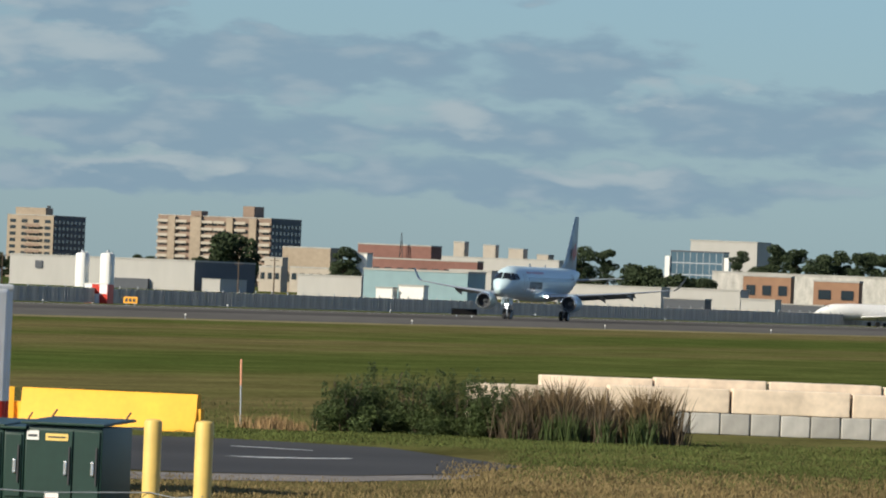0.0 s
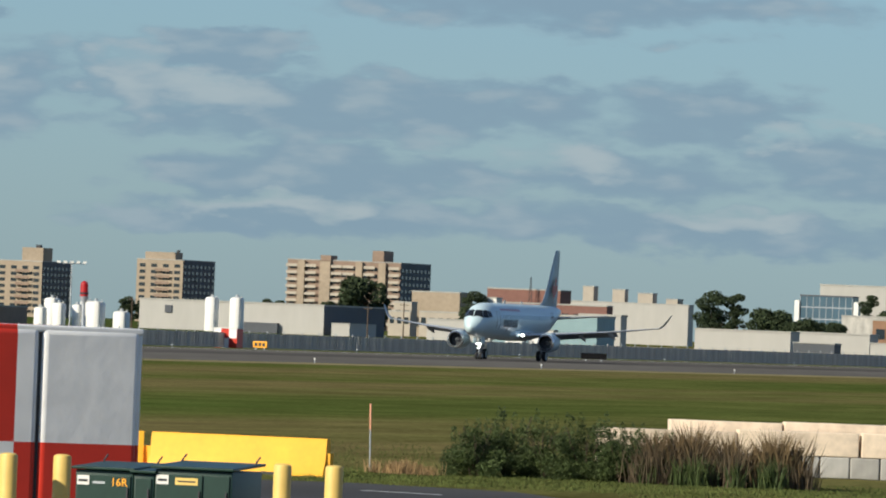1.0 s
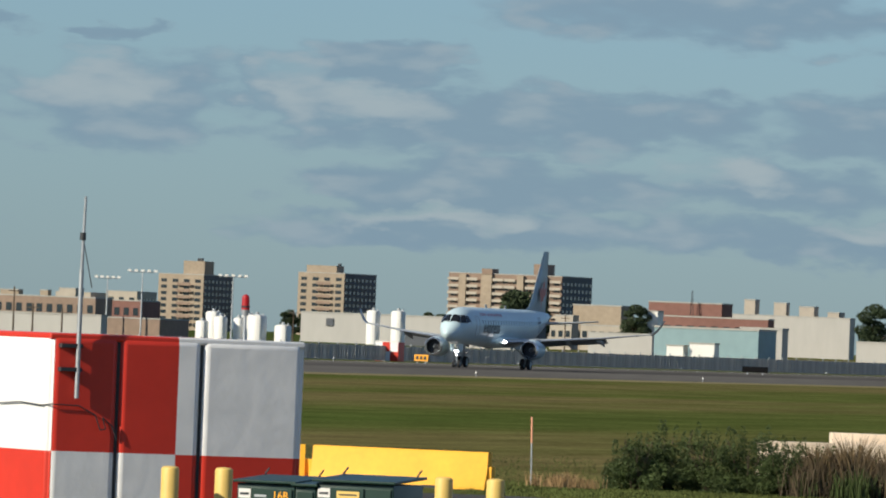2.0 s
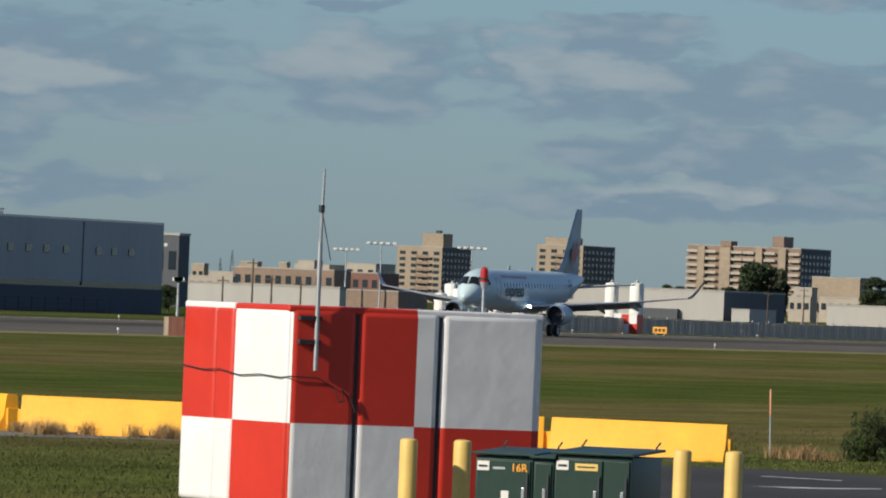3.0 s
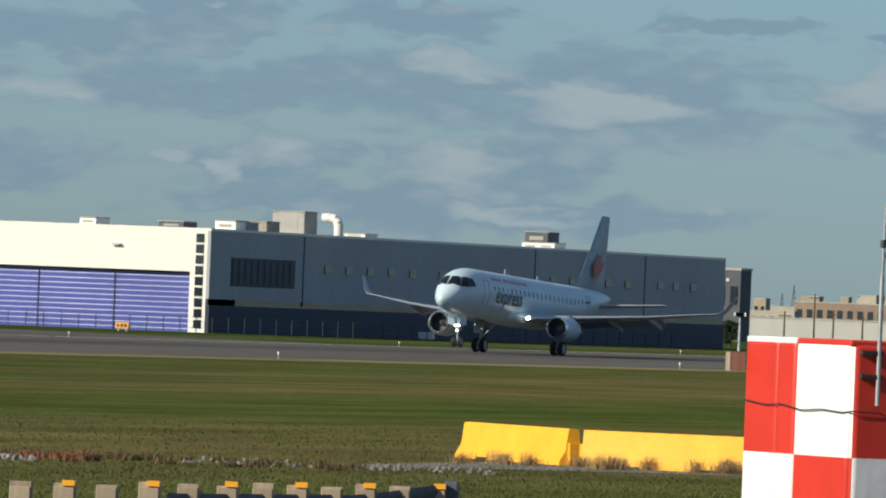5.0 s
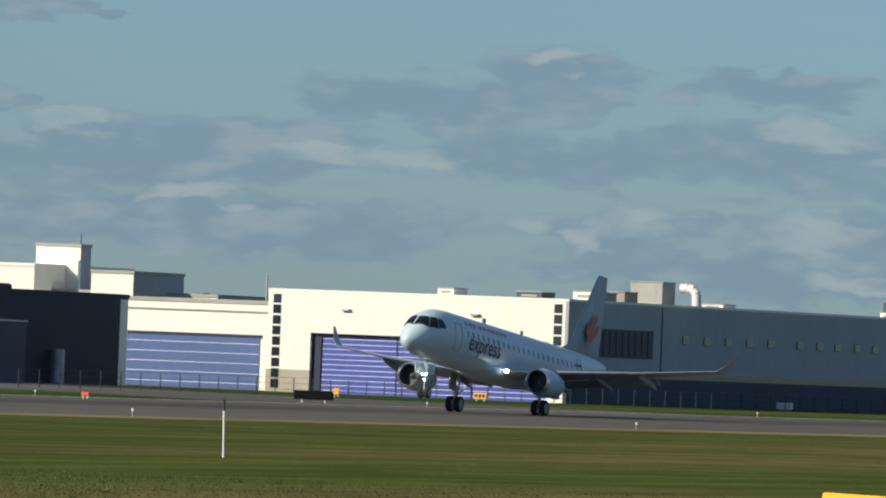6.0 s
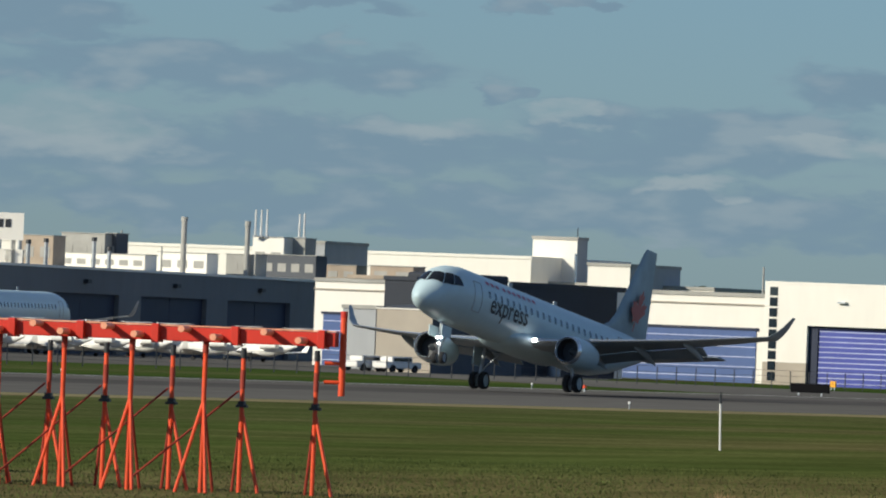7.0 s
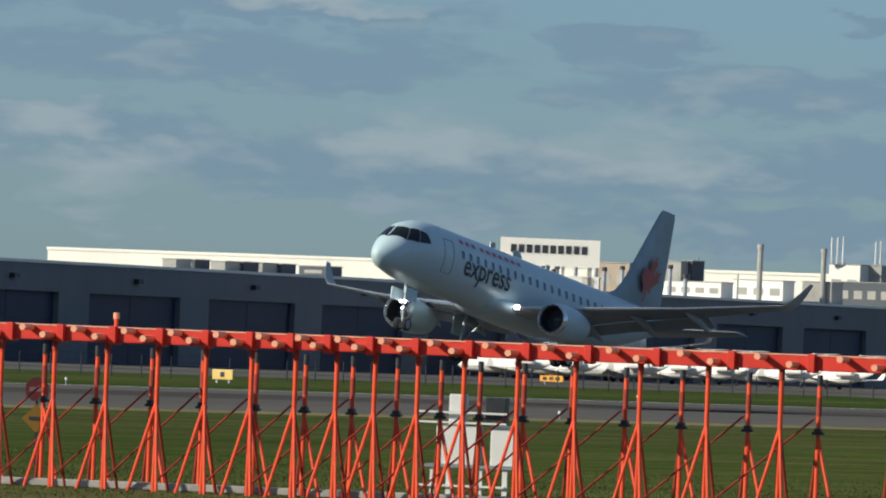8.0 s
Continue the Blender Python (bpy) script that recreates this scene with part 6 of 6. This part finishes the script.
guidance_sign(-1.906, 895, 1.4, .62, "amber taxiway sign with dark characters as bars")
guidance_sign(-8.665, 790, 1.2, .5, "amber taxiway sign near the hangar")
guidance_sign(-14.82, 735, 2.1, .5, "amber taxiway sign before the parked jets")
guidance_sign(-16.84, 560, 1.45, .60, "pale amber taxiway sign on the grass", BOLLARD_YELLOW, 1)
guidance_sign(-9.69, 640, 2.9, .62, "black back of a long runway sign", SIGN_BLACK, 0)
guidance_sign(.145, 955, 2.7, .62, "dark back of a runway sign with an amber edge", SIGN_BLACK, 0)
guidance_sign(-9.55, 760, .5, .5, "small amber board by the hangar", SIGN_AMBER, 0)
guidance_sign(-11.09, 575, .5, .2, "small orange runway marker", ORANGE, 0)


def edge_light(u, w, m0=[None]):
    top = thing("runway_light", "small white runway edge light on a stem", "runway light", Matrix.Translation(grid(u, w)), "runway edge lights")
    if m0[0] is None:
        m0[0] = (part("stem", rod((0, 0, 0), (0, 0, .26), .03, seg=8), STEEL, top), part("lens", rod((0, 0, .26), (0, 0, .38), .07, .05, 10), WHITE, top))
    else:
        share(m0[0][0], "stem", Matrix(), top), share(m0[0][1], "lens", Matrix(), top)


for i in range(13):
    edge_light(330 + i * 60, 191.0), edge_light(345 + i * 60, 264.0)


# ---- plants ----
def leaf_cloud(name, mat, blobs, count, size, parent=None, seed=1, flat=0.6, label=""):
    """Many small leaves scattered through and over a set of uneven lumps (x, y, z, rx, ry, rz)."""
    rng = np.random.default_rng(seed)
    share_of = np.array([b[3] * b[4] * b[5] for b in blobs]) ** .7
    pick = rng.choice(len(blobs), count, p=share_of / share_of.sum())
    B = np.array(blobs)[pick]
    d = rng.normal(size=(count, 3))
    d /= np.linalg.norm(d, axis=1)[:, None]
    r = rng.uniform(.55, 1.08, count) ** .6
    c = B[:, :3] + d * r[:, None] * B[:, 3:6]
    c[:, 2] = np.maximum(c[:, 2], .02)
    a, b = rng.normal(size=(count, 3)), rng.normal(size=(count, 3))
    a /= np.linalg.norm(a, axis=1)[:, None]
    b /= np.linalg.norm(b, axis=1)[:, None]
    s = size * rng.uniform(.6, 1.5, count)[:, None]
    v = np.stack([c - a * s, c + b * s * flat, c + a * s, c - b * s * flat], 1).reshape(-1, 3)
    f = np.arange(count * 4).reshape(-1, 4)
    me = bpy.data.meshes.new(name)
    me.from_pydata(v.tolist(), [], f.tolist())
    me.materials.append(mat)
    ob = new(name, me)
    ob.parent = parent
    return tagged(ob, label)


def lumps(rng, wide, low, high, n, deep=None):
    out = []
    for _ in range(n):
        t = rng.random() ** .8
        z = low + (high - low) * (.12 + .76 * t)
        reach = wide / 2 * math.sqrt(max(.1, 1 - ((t - .4) / .75) ** 2)) * .72
        k = rng.uniform(.11, .26) * wide
        out.append((rng.uniform(-1, 1) * reach, rng.uniform(-1, 1) * (deep or wide) / 2 * .7, min(z, high - k * .62), k, k, k * .62))
    return out


def tree(b, d, wide, high, seed, label="full dark green broadleaf tree on the skyline", leaves=9000):
    rng = random.Random(seed)
    top = thing("tree", label, "tree", pose(*bearing(b, d)), "trees beyond the airfield")
    bm = bmesh.new()
    bend = wide * .03
    add_rod(bm, (0, 0, 0), (bend, 0, high * .3), wide * .045, wide * .035, 8), add_rod(bm, (bend, 0, high * .3), (0, 0, high * .75), wide * .035, wide * .012, 8)
    trunk = part("trunk", bm, BARK, top)
    for i in range(6):
        t = 2 * math.pi * i / 6 + rng.random()
        z = high * rng.uniform(.25, .5)
        part("limb", rod((bend * .5, 0, z), (math.cos(t) * wide * .34, math.sin(t) * wide * .34, z + high * rng.uniform(.15, .3)), wide * .018, wide * .006, 6), BARK, trunk)
    leaf_cloud("crown", LEAVES, lumps(rng, wide, high * .10, high * 1.04, 30), leaves, wide * .034, top, seed, label="dense uneven crown of leaves")


for i, (b, d, w, h) in enumerate(((-1.284, 2500, 14.8, 14.6), (-0.597, 2300, 7.4, 11.7), (0.870, 2600, 9.8, 16.0), (1.016, 2600, 6.8, 15.8), (1.240, 2200, 11.2, 9.8),
                                  (1.825, 2100, 5.2, 14.3), (2.049, 2100, 7.8, 15.6), (2.171, 2110, 6.8, 15.2), (2.311, 2100, 7.4, 14.4), (2.450, 2110, 8.0, 14.9), (2.589, 2100, 8.0, 14.6),
                                  (2.711, 2100, 7.0, 14.4), (2.86, 2100, 8, 14.0), (1.95, 2150, 7.0, 11.0), (-1.852, 3000, 7.3, 9.8), (-1.78, 3000, 6.0, 9.4), (-4.930, 1000, 2.6, 2.9),
                                  (-10.445, 1200, 3.4, 12.0), (-10.40, 1210, 3.0, 11.6), (-2.724, 2500, 5.5, 7.6), (-2.64, 2500, 4.0, 7.0), (-1.50, 2480, 5.0, 8.5), (1.45, 1900, 9.0, 7.2), (1.62, 1880, 6.0, 6.6))):
    tree(b, d, w, h, 11 + i)


def shrubs():
    rng = random.Random(5)
    for b0, b1, high, d in ((-.70, -.42, 1.10, 188), (-.56, -.16, 1.30, 189), (-.30, .06, 1.16, 188.4), (-.08, .34, 1.30, 188), (.16, .56, 1.10, 187.5), (.34, .72, .95, 188), (.56, .92, .70, 188), (.80, 1.14, .55, 188)):
        c, wide = (b0 + b1) / 2, radians(b1 - b0) * d
        top = thing("bush", "dense green willow bush in front of the concrete barriers", "bush", pose(*bearing(c, d)), "bushes before the barriers")
        stems = bmesh.new()
        for i in range(12):
            t = rng.random() * 6.28
            add_rod(stems, (rng.uniform(-.1, .1), rng.uniform(-.1, .1), 0), (math.cos(t) * wide * .36, math.sin(t) * .5, high * rng.uniform(.6, .95)), .018, .006, 5)
        part("branchwork", stems, BARK, top)
        blobs = []
        for _ in range(46):
            x = rng.uniform(-1, 1)
            crown = high * (1 - .55 * x * x) * rng.uniform(.72, 1.0)
            k = rng.uniform(.10, .24)
            blobs.append((x * wide * .58, rng.uniform(-.55, .55), rng.uniform(.12, 1.0) * (crown - k * .8), k * 1.25, k, k * .85))
        blobs += [(rng.uniform(-.5, .5) * wide, rng.uniform(-.4, .4), high * rng.uniform(.6, .98), .06, .06, .17) for _ in range(16)]
        leaf_cloud("foliage", BUSH_LEAVES, blobs, 14000, .030, top, int(c * 100) + 300, .35)


shrubs()


def stalks(name, label, mat, count, place, high, lean, width, seed, plume=False):
    """Thin bent blades as one patch."""
    rng = np.random.default_rng(seed)
    base = place(rng, count)
    h = high * rng.uniform(.45, 1.15, count) * (.92 + .09 * np.sin(base[:, 0] * 3.1) + .12 * np.sin(base[:, 0] * 7.7 + 1))
    t = rng.uniform(0, 2 * np.pi, count)
    off = np.stack([np.cos(t), np.sin(t)], 1) * (lean * h * rng.uniform(.2, 1, count))[:, None]
    side = rng.uniform(0, np.pi, count)
    s = np.stack([np.cos(side), np.sin(side)], 1) * (width * rng.uniform(.6, 1.4, count))[:, None]
    z = np.zeros(count)
    p0 = np.column_stack([base - s, z])
    p1 = np.column_stack([base + s, z])
    p2 = np.column_stack([base + off * .4 + s * .8, h * .6])
    p3 = np.column_stack([base + off * .4 - s * .8, h * .6])
    p4 = np.column_stack([base + off, h])
    v = np.stack([p0, p1, p2, p3, p4], 1).reshape(-1, 3)
    k = np.arange(count)[:, None] * 5
    faces = (k + np.array([0, 1, 2, 3])).tolist() + (k + np.array([3, 2, 4])).tolist()
    me = bpy.data.meshes.new(name)
    me.from_pydata(v.tolist(), [], faces)
    me.materials.append(mat)
    ob = tagged(new(name, me), label, "plants", kind="stuff")
    return ob


def strip(b0, b1, d0, d1, clump=0):
    """Random places in a piece of a ring round the camera's stand."""
    def place(rng, n):
        b = np.radians(rng.uniform(b0, b1, n) + rng.normal(0, .10, n) * rng.random(n))
        d = d0 + (d1 - d0) * rng.beta(1.6, 1.6, n)
        if clump:
            c = rng.integers(0, clump, n)
            cb, cd = np.radians(rng.uniform(b0, b1, clump)), rng.uniform(d0, d1, clump)
            b, d = cb[c] + rng.normal(0, .0006, n), cd[c] + rng.normal(0, .10, n)
        return np.stack([d * np.sin(b), d * np.cos(b)], 1)
    return place


stalks("reeds", "tall dry reeds in front of the concrete barriers", REED, 2600, strip(.40, 1.08, 186.5, 188.5, 90), .92, .7, .008, 3)
stalks("reeds", "dry reeds thinning out along the barriers", REED, 1000, strip(.9, 1.50, 186.5, 188.5, 40), .66, .6, .009, 33)
stalks("reed_leaves", "green reed leaves among dry stalks", BUSH_LEAVES, 2600, strip(.35, 1.45, 186.3, 188.3, 60), .60, .6, .014, 4)
stalks("dry_weeds", "dry brown weeds round the barrier feet", DRY, 2600, strip(-6.6, -4.6, 180.5, 182.2, 16), .30, .6, .005, 5)
stalks("dry_weeds", "dry straw tufts on the verge", DRY, 420, strip(-10.24, -10.06, 168, 170, 4), .36, .6, .008, 6)
stalks("dry_weeds", "dry weeds by the marker stake", DRY, 700, strip(-1.30, -.80, 186, 189, 9), .30, .6, .007, 7)
stalks("reddish_weeds", "reddish dry weeds on the verge", surface("reddish_dry_weeds", (0.22, 0.09, 0.05), 0.9), 700, strip(-9.25, -8.85, 166, 170, 9), .17, .6, .010, 8)
GREEN_BLADES = surface("green_grass_blades", (0.078, 0.095, 0.029), 0.9, fine=(0.8, 0.3), coarse=(0.12, 0.35), spec=0.05)
DRY_BLADES = surface("dry_grass_blades", (0.18, 0.135, 0.065), 0.95, fine=(0.8, 0.3), coarse=(0.12, 0.3), spec=0.05)
stalks("grass", "rough green grass along the verge", GREEN_BLADES, 26000, strip(-1.6, 3.4, 173, 194), .048, .9, .008, 9)
stalks("grass", "rough green grass on the near verge", GREEN_BLADES, 22000, strip(.45, 3.5, 146, 180), .048, .9, .008, 14)
stalks("dry_grass", "rough dry brown grass on the near verge", DRY_BLADES, 24000, strip(.1, 3.5, 122, 160), .075, .9, .008, 10)
stalks("dry_grass", "thin dry grass at the road edge", DRY_BLADES, 9000, strip(-2.4, .3, 112, 142), .06, .9, .007, 15)
stalks("grass", "rough green grass before the yellow barriers", GREEN_BLADES, 46000, strip(-10.5, -3.9, 122, 180), .048, .9, .008, 11)
stalks("grass", "rough grass behind the barriers", GREEN_BLADES, 26000, strip(-11.5, -.8, 176, 235), .052, .9, .009, 12)
stalks("grass", "rough grass under the antenna array", GREEN_BLADES, 40000, strip(-19.3, -10.8, 150, 230), .052, .9, .009, 13)
BROWN_LEAVES = surface("browning_weed_leaves", (0.12, 0.085, 0.045), 0.8, fine=(6, 0.35), coarse=(0.9, 0.4), spec=0.1)
stalks("brown_weeds", "low browning weeds along the verge", BROWN_LEAVES, 5200, strip(-10.4, -7.2, 167.5, 171.5, 60), .15, .7, .011, 18)
stalks("seed_heads", "dark feathery reed heads among the stalks", BROWN_LEAVES, 2600, strip(.5, 1.42, 186.8, 188.6, 60), 1.05, .5, .020, 16)


def rubble():
    """Loose broken stones on the verge."""
    rng = random.Random(3)
    bm = bmesh.new()
    for i in range(190):
        if i < 70:
            b, d, r = rng.uniform(-9.85, -9.15), rng.uniform(165, 167), rng.uniform(.035, .085)
        else:
            b, d, r = rng.uniform(-8.3, -6.3), rng.uniform(169, 174), rng.uniform(.02, .06)
        c = bearing(b, d, r * .35)
        new_verts = bmesh.ops.create_icosphere(bm, subdivisions=1, radius=r, matrix=Matrix.LocRotScale(c, Euler((rng.random() * 6, rng.random() * 6, 0)), (1.3, 1, .7)))["verts"]
        for v in new_verts:
            v.co += Vector((rng.uniform(-1, 1), rng.uniform(-1, 1), rng.uniform(-1, 1))) * r * .22
    tagged(part("rubble", bm, STONE), "scattered grey broken stones on the verge", "stones", kind="stuff")


rubble()


# seconds, metres along the runway, height of the main wheels, nose-up angle, drift to port bank, and upward bend of the port and starboard wings
TAKE_OFF = (
    (0.0, 913.9, 0.0, 0.0, 0.0, 0, 0, 0), (1.0, 856.2, 0.0, 0.0, 0.0, 0, 0, 0), (1.5, 826.9, 0.0, 0.0, 0.0, 0, 0, .2), (3.0, 735.5, 0.0, 0.0, -.1, 0, .1, .6),
    (4.2, 659.6, 0.0, 0.8, -.3, -.2, .2, 1.2), (5.5, 575.8, 0.0, 4.2, -.4, -.5, .5, 2.4), (6.0, 542.6, 0.0, 5.9, 0.1, -.5, .9, 3.2),
    (6.5, 510.0, 0.0, 7.4, 0.5, -.2, 1.6, 2.9), (7.0, 476.4, 0.15, 8.5, 1.0, .3, 2.7, 2.3), (7.5, 443.3, 1.0, 8.9, 1.7, 0, 3.1, 2.8),
    (8.0, 409.3, 2.0, 9.0, 1.8, -.7, 3.5, 3.3),
)


def motions():
    walk(plane, [(t, pose(*grid(u, 240.0, z), 0, 0, 164.7 + drift) @ pose(0, 0, 0, nose_up) @ pose(0, 0, 0, 0, bank, 0)) for t, u, z, nose_up, drift, bank, *bend in TAKE_OFF])
    leg = next(o for o in plane.children if o.name.startswith("nose_gear"))
    walk(leg, [(t, pose(0, 0, z)) for t, z in ((0.0, 0.0), (4.2, 0.0), (5.5, -.24), (6.0, -.30), (8.0, -.30))])
    wings = [o for o in plane.children if o.name.startswith("wing")]
    for side, wing in zip((-1, 1), wings):
        walk(wing, [(row[0], pose(side * 1.4, 0, 2.4) @ pose(0, 0, 0, 0, -side * row[6 if side < 0 else 7], 0) @ pose(-side * 1.4, 0, -2.4)) for row in TAKE_OFF])


motions()
